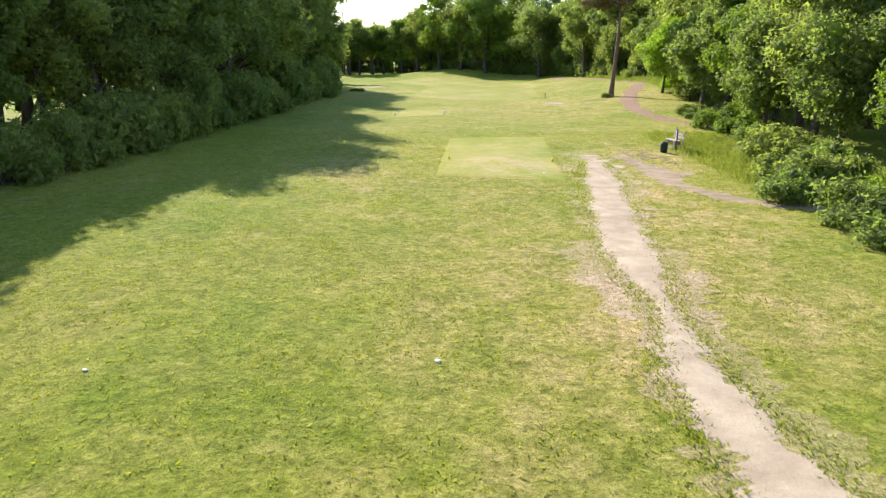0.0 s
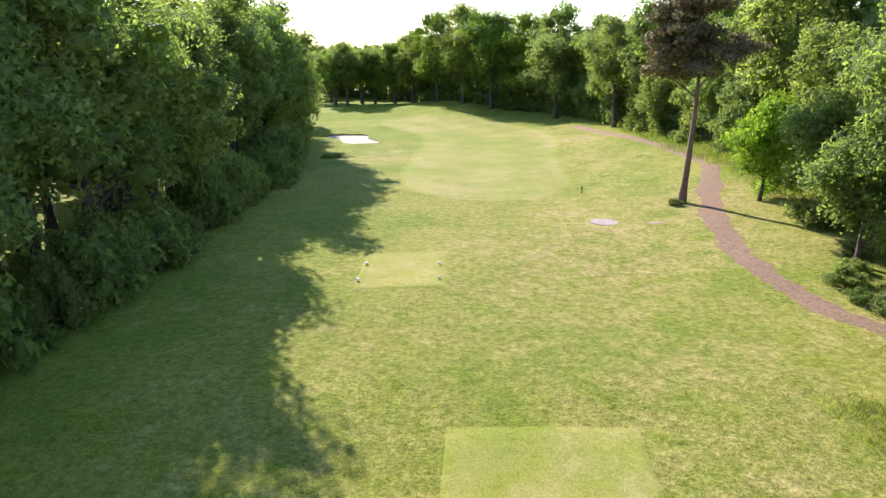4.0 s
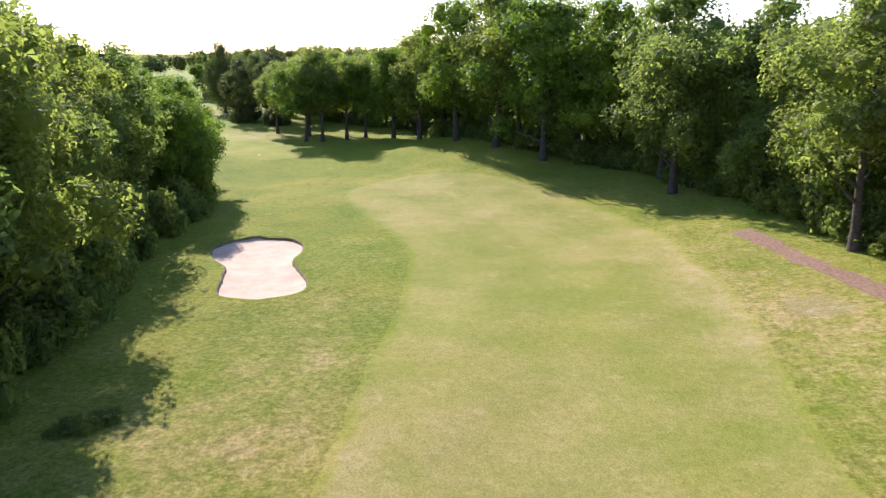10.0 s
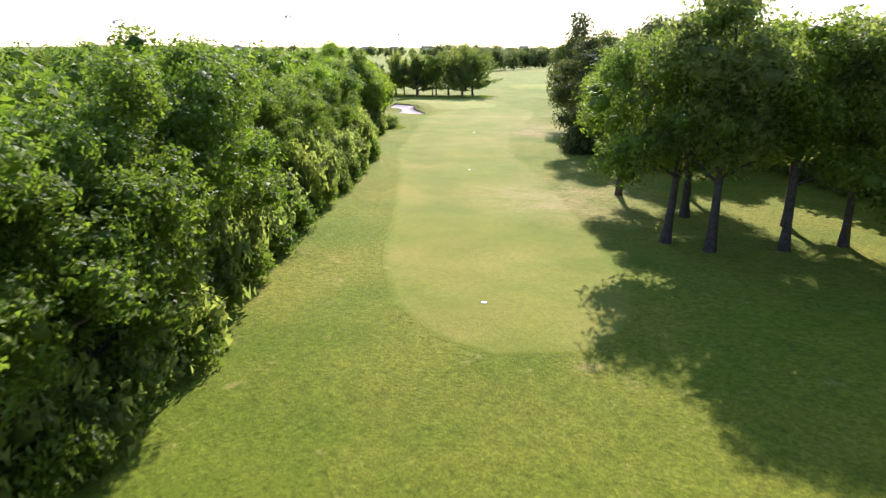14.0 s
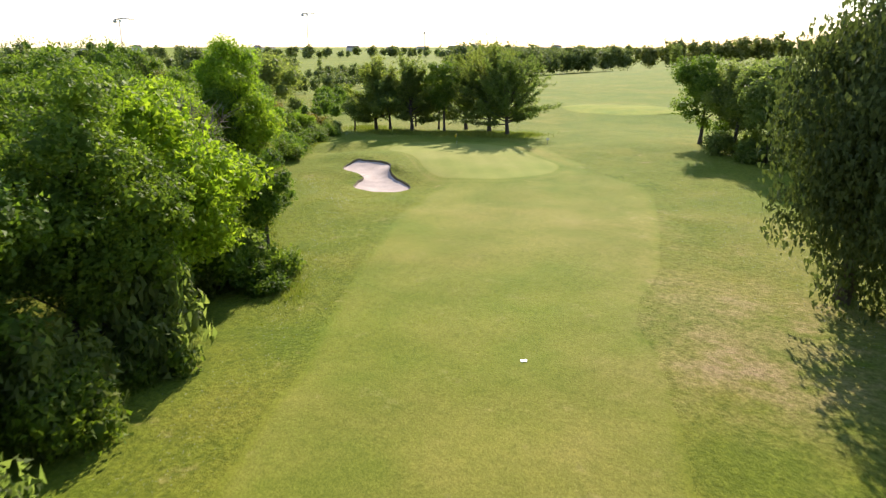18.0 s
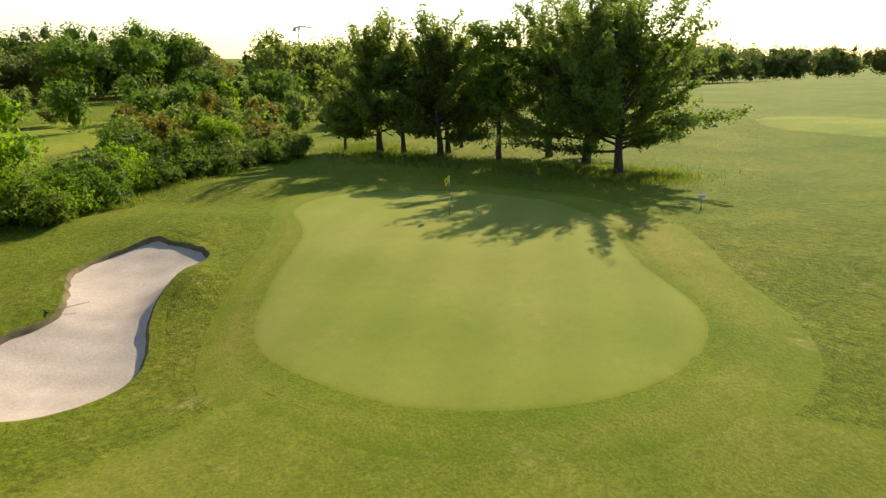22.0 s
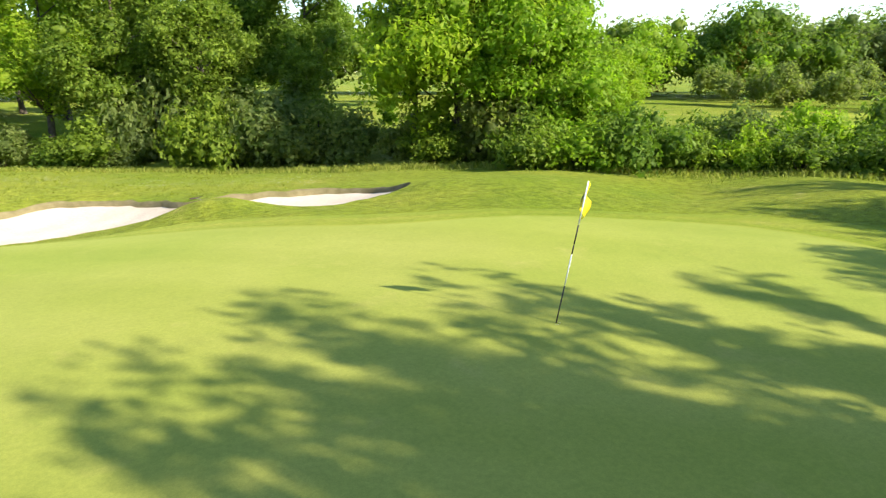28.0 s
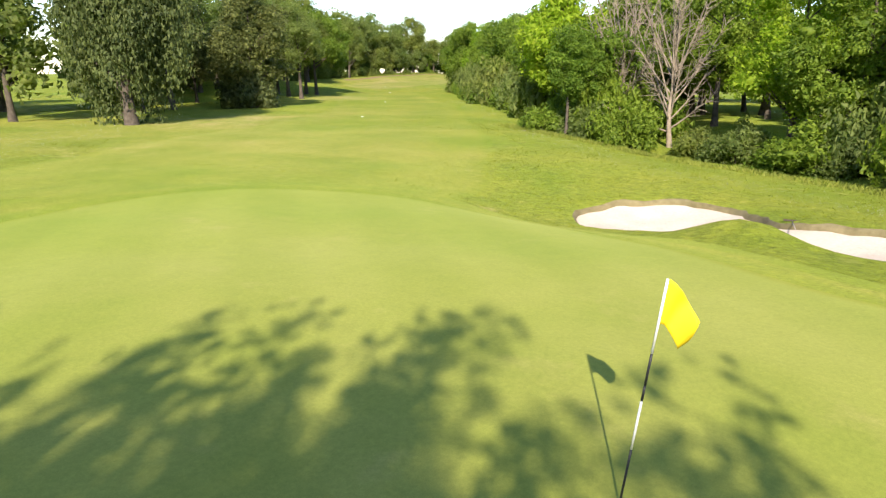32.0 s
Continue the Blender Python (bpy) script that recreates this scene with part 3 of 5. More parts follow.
def tube(path, radii, sides=6):
    path, n = np.array(path, float), len(path)
    d = np.gradient(path, axis=0)
    d /= np.linalg.norm(d, axis=1)[:, None] + 1e-9
    up = np.where(np.abs(d[:, 2:3]) > 0.9, np.array([[1.0, 0, 0]]), np.array([[0, 0, 1.0]]))
    a = np.cross(d, up)
    a /= np.linalg.norm(a, axis=1)[:, None] + 1e-9
    b = np.cross(d, a)
    t = np.linspace(0, 2 * np.pi, sides, endpoint=False)
    v = path[:, None] + (a[:, None] * np.cos(t)[None, :, None] + b[:, None] * np.sin(t)[None, :, None]) * np.asarray(radii)[:, None, None]
    i, j = np.arange(n - 1)[:, None] * sides, np.arange(sides)[None]
    f = np.stack([i + j, i + (j + 1) % sides, i + sides + (j + 1) % sides, i + sides + j], -1).reshape(-1, 4)
    return v.reshape(-1, 3), f


def join(pieces):
    verts, faces, at = [], [], 0
    for v, f in pieces:
        verts.append(v)
        faces.append(np.asarray(f) + at)
        at += len(v)
    return np.concatenate(verts), np.concatenate(faces)


def sprays(rng, p, nrm, size, droop=0.0, slim=0.55):
    """Small folded leaf sprays at points p that face nrm."""
    p = np.repeat(p, 2, 0)
    nrm = np.repeat(nrm, 2, 0)
    count = len(p)
    nrm = nrm / (np.linalg.norm(nrm, axis=1)[:, None] + 1e-9) + rng.normal(size=(count, 3)) * 0.35
    p = p + rng.normal(size=(count, 3)) * size * 0.5
    a = np.cross(nrm, rng.normal(size=(count, 3)))
    a[:, 2] -= droop * 1.5
    a /= np.linalg.norm(a, axis=1)[:, None] + 1e-9
    b = np.cross(nrm, a)
    b /= np.linalg.norm(b, axis=1)[:, None] + 1e-9
    s = (size * 0.8 * (0.5 + 0.9 * rng.random(count)))[:, None]
    v = np.stack([p - a * s + b * s * slim, p - a * s * 0.7 - b * s * slim * 1.1, p + a * s], 1)
    return v.reshape(-1, 3), np.arange(count * 3).reshape(-1, 3)


def ball(fine):
    bm = bmesh.new()
    bmesh.ops.create_icosphere(bm, subdivisions=2 if fine else 1, radius=1)
    v, f = np.array([v.co[:] for v in bm.verts]), np.array([[q.index for q in g.verts] for g in bm.faces])
    bm.free()
    return v, f


BALLS = {fine: ball(fine) for fine in (True, False)}


def cores(rng, centers, radii, squash, fine, share):
    """The dense inner leaf mass of each clump, uneven."""
    bv, bf = BALLS[fine]
    k = len(centers)
    v = bv[None] * (np.asarray(radii)[:, None] * share * rng.uniform(0.6, 1.2, (k, len(bv))))[..., None] * [1, 1, squash]
    v = v + np.asarray(centers)[:, None]
    f = bf[None] + (np.arange(k) * len(bv))[:, None, None]
    return v.reshape(-1, 3), f.reshape(-1, 3)


def clump_leaves(rng, centers, radii, count, size, droop=0.0, squash=0.8, upward=0.25, fine=True, share=0.5):
    centers, radii = np.array(centers, float), np.array(radii, float)
    k = rng.choice(len(centers), count, p=radii**2 / (radii**2).sum())
    d = rng.normal(size=(count, 3))
    d[:, 2] += upward
    d /= np.linalg.norm(d, axis=1)[:, None]
    r = radii[k] * (0.48 + 0.66 * rng.random(count) ** 0.6)
    p = centers[k] + d * r[:, None] * [1, 1, squash]
    p[:, 2] -= droop * rng.random(count) * radii[k]
    leaves = sprays(rng, p, d + rng.normal(size=(count, 3)) * 0.6 + [0, 0, 0.35], size, droop)
    return join([leaves, cores(rng, centers, radii, squash, fine, share)]) if droop < 1 else leaves


def raw_mesh(name, verts, faces, mat):
    me = bpy.data.meshes.new(name)
    me.from_pydata(verts.tolist(), [], faces.tolist())
    me.materials.append(mat)
    me.shade_smooth()
    return me


def tree_meshes(seed, height, spreadr, base, clumps, count, size, bark, leaf, droop=0.0, trunk=0.35, lean=0.0, flat=1.0, fine=0.24):
    """A trunk with limbs, and a crown of clumps of many small leaf sprays."""
    rng = np.random.default_rng(seed)
    top = height * 0.8
    cz, rz = (base + height) / 2, (height - base) / 2
    cs, rs = [], []
    lop = rng.normal(size=3) * 0.07
    for k in range(clumps):
        d = rng.normal(size=3)
        d /= np.linalg.norm(d)
        q = rng.random() ** 0.4 * 0.9 * (1 + lop @ d * 2)
        taper = 1.0 - 0.3 * max(0, d[2]) * q
        cs.append(np.array([d[0] * q * spreadr * taper, d[1] * q * spreadr * taper, cz + d[2] * q * rz * (0.9 if d[2] > 0.6 else 1.0)]))
        rs.append(spreadr * rng.uniform(0.6, 1.45) * fine * (1.15 if d[2] * q > 0.55 else 1.0))
    for _ in range(3):
        for i, c in enumerate(cs):
            gap = min((np.linalg.norm(c - o) - 0.62 * (rs[i] + rs[j]) for j, o in enumerate(cs) if j != i), default=0)
            if gap > 0:
                c[:2] *= 0.8
                if c[2] > cz + 0.6 * rz:
                    c[2] -= 0.12 * rz
                c[2] = cz + (c[2] - cz) * 0.85
    wood = []
    bend = rng.normal(size=2) * 0.35
    zz = np.linspace(-0.3, top, 9)
    path = np.stack([bend[0] * np.sin(zz / height * 3) + lean * zz, bend[1] * np.sin(zz / height * 2.3), zz], 1)
    rad = trunk * np.linspace(1.0, 0.16, 9)
    rad[0] *= 1.45
    wood.append(tube(path, rad, 8))
    for c in sorted(cs, key=lambda c: rng.random())[: min(clumps, 16)]:
        z0 = min(max(max(base, 2.0) * 0.75, c[2] - np.hypot(c[0], c[1]) * rng.uniform(0.5, 0.9)), top * 0.95)
        k = np.array([np.interp(z0, zz, path[:, 0]), np.interp(z0, zz, path[:, 1]), z0])
        m = (k + c) / 2 + [0, 0, rng.uniform(-0.2, 0.5)]
        r0 = trunk * np.interp(z0, zz, np.linspace(0.5, 0.14, 9))
        wood.append(tube([k, m, c], [r0, r0 * 0.6, r0 * 0.25], 5))
    lv, lf = clump_leaves(rng, cs, rs, count, size, droop, 0.8 * flat, fine=False)
    wv, wf = join(wood)
    return raw_mesh("trunk", wv, wf, bark), raw_mesh("crown", lv, lf, leaf)


def shoot_tree(seed, height, spreadr, base, limbs, shoots, count, size, bark, leaf, trunk=0.2, rise=0.55, dome=False):
    """A tree whose crown is made of long arching shoots set with leaves."""
    rng = np.random.default_rng(seed)
    wood, pts, dirs, hearts = [], [], [], []
    zz = np.linspace(-0.2, height * 0.6, 6)
    path = np.stack([0.12 * np.sin(zz + seed), 0.12 * np.cos(zz * 0.8 + seed), zz], 1)
    wood.append(tube(path, trunk * np.array([1.4, 1.0, 0.85, 0.7, 0.5, 0.3]), 8))
    for k in range(limbs):
        a = k * 2.4 + rng.normal() * 0.3
        z0 = base + (height * 0.55 - base) * (k / limbs) ** 0.9
        el = rise * rng.uniform(0.3, 1.3) + 0.7 * (k / limbs) ** 2 if not dome else 0.1 + 1.3 * (k / limbs) ** 0.9 + 0.12 * rng.normal()
        reach = 1 / math.hypot(math.cos(el) / spreadr, math.sin(el) / (height - 0.8 - z0))
        length = (reach if dome else spreadr if el < 0.9 else height - z0) * rng.uniform(0.75, 1.08)
        d = np.array([math.cos(a) * math.cos(el), math.sin(a) * math.cos(el), math.sin(el)])
        s = np.linspace(0, 1, 6)[:, None]
        limb = np.array([0, 0, z0]) + d * length * s + np.array([0, 0, 0.12 * length]) * s**2 + np.cumsum(rng.normal(size=(6, 3)), 0) * 0.06 * s
        limb[:, 2] = np.minimum(limb[:, 2], height)
        wood.append(tube(limb, trunk * 0.42 * np.linspace(1, 0.12, 6), 5))
        hearts.append(limb[2:5] + rng.normal(size=(3, 3)) * 0.25)
        for _ in range(shoots):
            f = rng.uniform(0.12 if dome else 0.3, 1.0)
            o = np.array([np.interp(f, s[:, 0], limb[:, i]) for i in range(3)])
            e = d + rng.normal(size=3) * (0.26 if dome else 0.55) + [0, 0, 0.25]
            e /= np.linalg.norm(e)
            ln = rng.uniform(0.7, 1.7) * min(1.45, spreadr / 4) * (1.6 if dome else 1)
            tip = o + e * ln + [0, 0, -0.06 * ln]
            wood.append(tube([o, (o + tip) / 2 + rng.normal(size=3) * 0.05, tip], [0.028, 0.018, 0.006], 3))
            n = max(1, count // (limbs * shoots))
            g = rng.random((n, 1)) ** 0.8
            pts.append(o + (tip - o) * g + rng.normal(size=(n, 3)) * (0.15 if dome else 0.13))
            dirs.append(rng.normal(size=(n, 3)) + [0, 0, 0.6])
    wv, wf = join(wood)
    if not count:
        return (raw_mesh("trunk", wv, wf, bark),)
    leaves = [sprays(rng, np.concatenate(pts), np.concatenate(dirs), size, 0.15)]
    if dome:
        inner = np.concatenate(hearts)
        inner = inner[inner[:, 2] > base * 0.95]
        r = spreadr * rng.uniform(0.08, 0.145, len(inner))
        leaves.append(clump_leaves(rng, inner, r, len(inner) * 40, size * 1.1, 0.1, 0.9, fine=False))
    lv, lf = join(leaves)
    return raw_mesh("trunk", wv, wf, bark), raw_mesh("crown", lv, lf, leaf)


def thing(name, meshes, part_names):
    root = new(name)
    root.empty_display_size = 0.5
    for me, part_name in zip(meshes, part_names):
        new(part_name, me).parent = root
    return root


def paint(root, part_name, mat):
    for ob in root.children:
        if ob.name.split(".")[0] == part_name:
            ob.material_slots[0].link = "OBJECT"
            ob.material_slots[0].material = mat


STOCK = {}


def stock(kind, meshes):
    STOCK.setdefault(kind, []).append(meshes)


for s in range(4):
    stock("oak", tree_meshes(10 + s, 19, 6.0, 2.6, 54, 7600, 0.24, BARK, LEAF_DARK, trunk=0.42, fine=0.25))
    stock("ash", tree_meshes(20 + s, 14.5, 5.2, 0.8, 46, 7000, 0.215, BARK, LEAF_MID, trunk=0.28, fine=0.255))
    stock("far", tree_meshes(30 + s, 18, 6.2, 2.2, 44, 1300, 0.55, BARK, LEAF_DARK, trunk=0.4, fine=0.26))
    stock("tall", tree_meshes(90 + s, 20.5, 7.4, 2.9, 74, 8200, 0.24, BARK, LEAF_DARK, trunk=0.42, fine=0.215))
    stock("near_oak", tree_meshes(130 + s, 19, 6.2, 0.2, 84, 13500, 0.175, BARK, LEAF_DARK, trunk=0.42, fine=0.19))
    stock("near_tall", tree_meshes(140 + s, 19, 6.8, 4.4, 80, 12500, 0.175, BARK, LEAF_DARK, trunk=0.36, fine=0.19))
    stock("near_ash", tree_meshes(120 + s, 14.5, 5.2, 0.6, 84, 12500, 0.16, BARK, LEAF_MID, trunk=0.28, fine=0.19))
for s in range(3):
    stock("maple", tree_meshes(40 + s, 11, 4.6, 0.4, 64, 9500, 0.18, BARK, LEAF_LIGHT, trunk=0.2, fine=0.22))
    stock("cherry", shoot_tree(50 + s, 10.5, 4.2, 1.6, 24, 13, 13000, 0.165, BARK, LEAF_CHERRY, 0.24, dome=True))
    stock("broad", shoot_tree(150 + s, 13.2, 6.3, 2.0, 34, 10, 18000, 0.16, BARK, LEAF_CHERRY, 0.3, dome=True))
    stock("dead", shoot_tree(56 + s, 10, 3.4, 1.0, 26, 22, 0, 0.1, DEAD_WOOD, None, 0.16, 0.95))
stock("slim", tree_meshes(65, 11, 3.4, 2.6, 110, 7500, 0.15, BARK, LEAF_MID, trunk=0.2, fine=0.17))
stock("willow", tree_meshes(60, 17, 5.2, 0.3, 86, 20000, 0.17, BARK, LEAF_WILLOW, droop=2.6, trunk=0.4, fine=0.2))
stock("pine", tree_meshes(70, 20.5, 5.6, 8.6, 44, 10000, 0.2, PINE_BARK, NEEDLES, trunk=0.33, lean=0.015, flat=0.45, fine=0.22))


def tree(name, kind, which, x, y, scale, label, leaf=None, group="", turn=None, tall=1.0):
    meshes = STOCK[kind][which % len(STOCK[kind])]
    root = thing(name, meshes, ("trunk", "crown"))
    root.location = (x, y, gz(x, y) - 0.05)
    root.rotation_euler = (0, 0, (x * 12.9898 + y * 78.233) % 6.28 if turn is None else turn)
    root.scale = (scale, scale, scale * tall)
    if leaf:
        paint(root, "crown", leaf)
    return tagged(root, label, "tree", group)


def bush_mesh(seed, r, h, count, size, leaf, droop=0.0):
    rng = np.random.default_rng(seed)
    cs, rs = [], []
    for _ in range(26):
        a, q = rng.random() * 6.28, rng.random() ** 0.5
        cs.append((math.cos(a) * q * r * 0.75, math.sin(a) * q * r * 0.75, h * rng.uniform(0.1, 0.8) * (1 - 0.4 * q)))
        rs.append(r * rng.uniform(0.2, 0.36))
    v, f = clump_leaves(rng, cs, rs, count, size, droop, min(1.0, h / r * 0.8), fine=False)
    v[:, 2] = np.maximum(v[:, 2], -0.1)
    stems = [tube([(0, 0, -0.2), (c[0] * 0.5, c[1] * 0.5, c[2] * 0.5), c], [0.05, 0.035, 0.015], 4) for c in cs[:7]]
    wv, wf = join(stems)
    return raw_mesh("woody_base", wv, wf, BARK), raw_mesh("foliage", v, f, leaf)


BUSHES = [bush_mesh(80 + s, 2.4, 2.8, 1300, 0.18, LEAF_MID) for s in range(4)]
NEAR_BUSHES = [bush_mesh(180 + s, 2.4, 2.8, 2200, 0.14, LEAF_MID) for s in range(4)]


def bush(x, y, scale, leaf, label, tall=1.0, group="hedge shrubs", name="shrub", which=0):
    root = thing(name, (NEAR_BUSHES if group in ("hedge shrubs", "bramble shrubs") else BUSHES)[which % 4], ("woody_base", "foliage"))
    root.location = (x, y, gz(x, y))
    root.rotation_euler = (0, 0, (x * 7.1 + y * 3.7) % 6.28)
    root.scale = (scale, scale, scale * tall)
    paint(root, "foliage", leaf)
    return tagged(root, label, "shrub", group)


def along(points, gap, rng, jitter=0.8):
    """Places along a line, with the direction to its left."""
    p = np.array(points, float)
    seg = np.linalg.norm(np.diff(p, axis=0), axis=1)
    total = np.r_[0, np.cumsum(seg)]
    out, s = [], 0.0
    while s < total[-1]:
        i = min(np.searchsorted(total, s, "right") - 1, len(p) - 2)
        d = (p[i + 1] - p[i]) / seg[i]
        q = p[i] + d * (s - total[i])
        out.append((q[0] + rng.normal() * jitter * 0.4, q[1] + rng.normal() * jitter * 0.4, -d[1], d[0]))
        s += gap * rng.uniform(0.75, 1.25)
    return out


rng = np.random.default_rng(7)
OAK = "tall oak with a dense dark green crown at the wood's edge"
ASHL = "broad ash tree with a bright green layered crown"
FARL = "oak deep in the wood, dark green"

# the wood beside the tees
EDGE_A = [(-20, 8), (-18, 38), (-17, 56), (-15.8, 66), (-15.6, 97), (-15.4, 109), (-17, 127), (-19.2, 140), (-21.5, 150), (-24, 160), (-25.5, 170), (-26.5, 180)]
for k, (x, y, nx, ny) in enumerate(along(EDGE_A, 6.2, rng)):
    back = float(np.interp(y, [50, 62, 90, 100, 120, 132, 145, 160], [6, 4, 4.5, 7, 7, 4, 5, 7]))
    tree("oak_tree", "near_oak" if y > 138 else "oak", k, x + nx * back, y + ny * back, rng.uniform(0.92, 1.06) * float(np.interp(y, [0, 30, 45, 56, 64, 75, 90, 100, 108, 120, 130, 140, 150, 160, 180], [0.7, 0.75, 0.82, 0.78, 1.08, 1.12, 1.05, 0.97, 1.12, 1.14, 1.2, 1.3, 1.24, 1.18, 1.15])), OAK, group="wood edge beside the tees")
    tree("oak_tree", "far", k, x + nx * 12 + rng.normal(), y + ny * 12, rng.uniform(1.1, 1.28), FARL, group="wood beside the tees")
for k, (x, y, nx, ny) in enumerate(along(EDGE_A, 3.2, rng)):
    bush(x + nx * 1.8, y + ny * 1.8, rng.uniform(0.7, 1.7), LEAF_DARK, "dark leafy shrub under the wood's edge", rng.uniform(1.0, 1.9), "undergrowth shrubs", which=k)
# the wood along the dogleg
EDGE_B = [(-27, 184), (-33, 198), (-40, 211), (-58.5, 236), (-66, 249), (-79, 266), (-91, 280), (-98, 291)]
for k, (x, y, nx, ny) in enumerate(along(EDGE_B, 5.6, rng)):
    big = 1.06 if y < 225 else 0.93
    back = 2.6 if y < 225 else 5.0
    tree("ash_tree", "near_ash" if y < 262 else "ash", k, x + nx * back, y + ny * back, big * rng.uniform(0.82, 1.14), ASHL, LEAF_LIGHT if k % 7 == 2 else LEAF_MID, "wood edge along the dogleg")
    for row in range(1, 4):
        tree("oak_tree", "far", k + row, x + nx * (4 + 7.5 * row), y + ny * (4 + 7.5 * row), big * rng.uniform(0.68, 0.92), FARL, LEAF_MID, "wood along the dogleg")
    bush(x + nx * 1.2, y + ny * 1.2, rng.uniform(0.9, 1.3), LEAF_MID, "green shrub at the wood's edge", 1.2, "hedge shrubs", which=k)
    bush(x + nx * 4.2 + 1.5, y + ny * 4.2 + 2, rng.uniform(1.2, 1.5), LEAF_DARK, "tall dark shrub inside the wood's edge", rng.uniform(1.4, 2.0), "undergrowth shrubs", which=k + 1)
# trees and shrubs beside the second bunker
for k, (x, y, sc, kind, leaf) in enumerate([(-103, 292.6, 1.3, "maple", LEAF_LIGHT), (-107.5, 295.5, 1.05, "maple", LEAF_MID), (-99.5, 286.5, 1.02, "near_ash", LEAF_MID), (-110, 290, 1.05, "near_ash", LEAF_MID), (-124.5, 304.5, 0.98, "near_ash", LEAF_LIGHT), (-128.5, 308, 1.0, "near_ash", LEAF_MID), (-133, 312, 0.85, "near_ash", LEAF_MID), (-150, 319, 0.95, "near_ash", LEAF_MID), (-146, 325.5, 1.2, "near_ash", LEAF_LIGHT), (-131, 300, 1.0, "near_ash", LEAF_MID), (-137, 305, 0.95, "near_ash", LEAF_MID), (-117, 291, 1.0, "near_ash", LEAF_MID), (-141, 309, 0.95, "near_ash", LEAF_MID), (-142.4, 322.6, 1.0, "slim", LEAF_MID), (-143.6, 325.6, 1.22, "maple", LEAF_LIGHT), (-146, 328.6, 1.05, "maple", LEAF_LIGHT), (-138.6, 314.4, 0.62, "slim", LEAF_MID)]):
    tree("maple_tree" if kind == "maple" else "ash_tree", kind, k, x, y, sc, "bright green maple with leaves to the ground" if kind == "maple" else ASHL, leaf, "trees beside the bunker")
for k, (x, y) in enumerate([(-120, 281), (-127, 287), (-134, 293), (-124, 274), (-133, 280), (-113, 277), (-140, 298), (-142, 286), (-118, 268)]):
    tree("oak_tree", "far", k, x, y, 0.7 + 0.06 * math.sin(k * 2.2), FARL, LEAF_MID, "wood behind the bunker trees")
for k, (x, y) in enumerate([(-115.5, 300.3), (-110.4, 296.6)]):
    tree("dead_tree", "dead", k, x, y, 1.2, "bare dead tree with pale upright branches", group="dead trees")
tree("small_tree", "slim", 0, -107.6, 302.2, 0.8, "young tree with a pale thin stem in front of the shrubs", LEAF_MID)
for k, (x, y) in enumerate([(-103.5, 297.5), (-109.5, 301), (-112.5, 302.5), (-122.5, 307), (-125.8, 309.2), (-128.8, 311.8), (-132.2, 314.8), (-135.4, 317.2), (-142.5, 324.5), (-144.5, 329), (-106, 299.5)]):
    bush(x + math.sin(k * 2.7), y + math.cos(k * 3.1), 0.9 + 0.6 * math.sin(k * 1.9) ** 2, [LEAF_MID, LEAF_DARK][k % 2], "dense green shrub below the ash trees", 0.8 + 0.5 * math.sin(k * 2.3) ** 2, which=k)
for k, (x, y) in enumerate([(-107, 294.5), (-112, 297), (-118.5, 303), (-122, 304.5), (-127, 308.5), (-130.5, 311), (-134, 314), (-137.5, 318), (-145, 323.5), (-148, 327)]):
    bush(x + 0.8 * math.sin(k * 5.1), y + 0.8 * math.cos(k * 3.3), 1.15 + 0.45 * math.sin(k * 1.7), [LEAF_DARK, LEAF_MID, LEAF_DARK][k % 3], "dark dense shrub among the ash trunks", 1.1 + 0.55 * math.sin(k * 2.9), which=k + 1)
for k, (x, y, sc) in enumerate([(-149.5, 330.3, 0.52), (-159, 348.5, 0.45), (-154, 327, 0.55)]):
    tree("maple_tree", "maple", k, x, y, sc, "bright yellow-green young maple rising from the hedge", LEAF_LIGHT, "hedge maples")
for k, (x, y, sc, tall) in enumerate([(-134.6, 315.2, 1.5, 1.1), (-136.2, 316.8, 1.65, 1.05), (-137.9, 318.4, 1.55, 1.0), (-139.2, 319.8, 1.1, 1.0), (-142.3, 322.2, 1.0, 1.1), (-137.4, 314.6, 1.5, 1.2)]):
    bush(x, y, sc, LEAF_DARK, "broad dark shrub beside the gap in the trees", tall, which=k)
for k, (x, y) in enumerate([(-109.4, 298.8), (-111.4, 300.4), (-106.6, 297.2)]):
    bush(x, y, 1.4, LEAF_MID, "tall leafy shrub before the dead trees", 1.7 - 0.2 * k, which=k + 1)
HEDGE = [(-143, 333), (-147, 337.5), (-150, 341), (-153, 346), (-156, 351), (-161, 358)]
for k, (x, y, nx, ny) in enumerate(along(HEDGE, 2.6, rng)):
    south = y < 345
    bush(x + nx, y + ny, rng.uniform(0.75, 1.2), ([LEAF_MID, LEAF_LIGHT, LEAF_MID] if south else [LEAF_DARK, LEAF_MID, LEAF_DARK])[k % 3], "leafy hedge shrub behind the green", rng.uniform(0.8, 1.2), which=k)
    bush(x + nx * 4.5, y + ny * 4.5, rng.uniform(0.9, 1.12) if south else rng.uniform(0.9, 1.5), ([LEAF_LIGHT, LEAF_MID, LEAF_DARK] if south else [LEAF_DARK, LEAF_BROWN, LEAF_MID])[(k + 1) % 3], "tall hedge shrub behind the green", rng.uniform(0.8, 1.3), which=k + 1)
    if k % 2 and not south:
        bush(x + nx * 10, y + ny * 10, rng.uniform(1.2, 1.7), [LEAF_BROWN, LEAF_MID][k // 2 % 2], "broad hawthorn shrub behind the hedge", 1.1, which=k + 2)
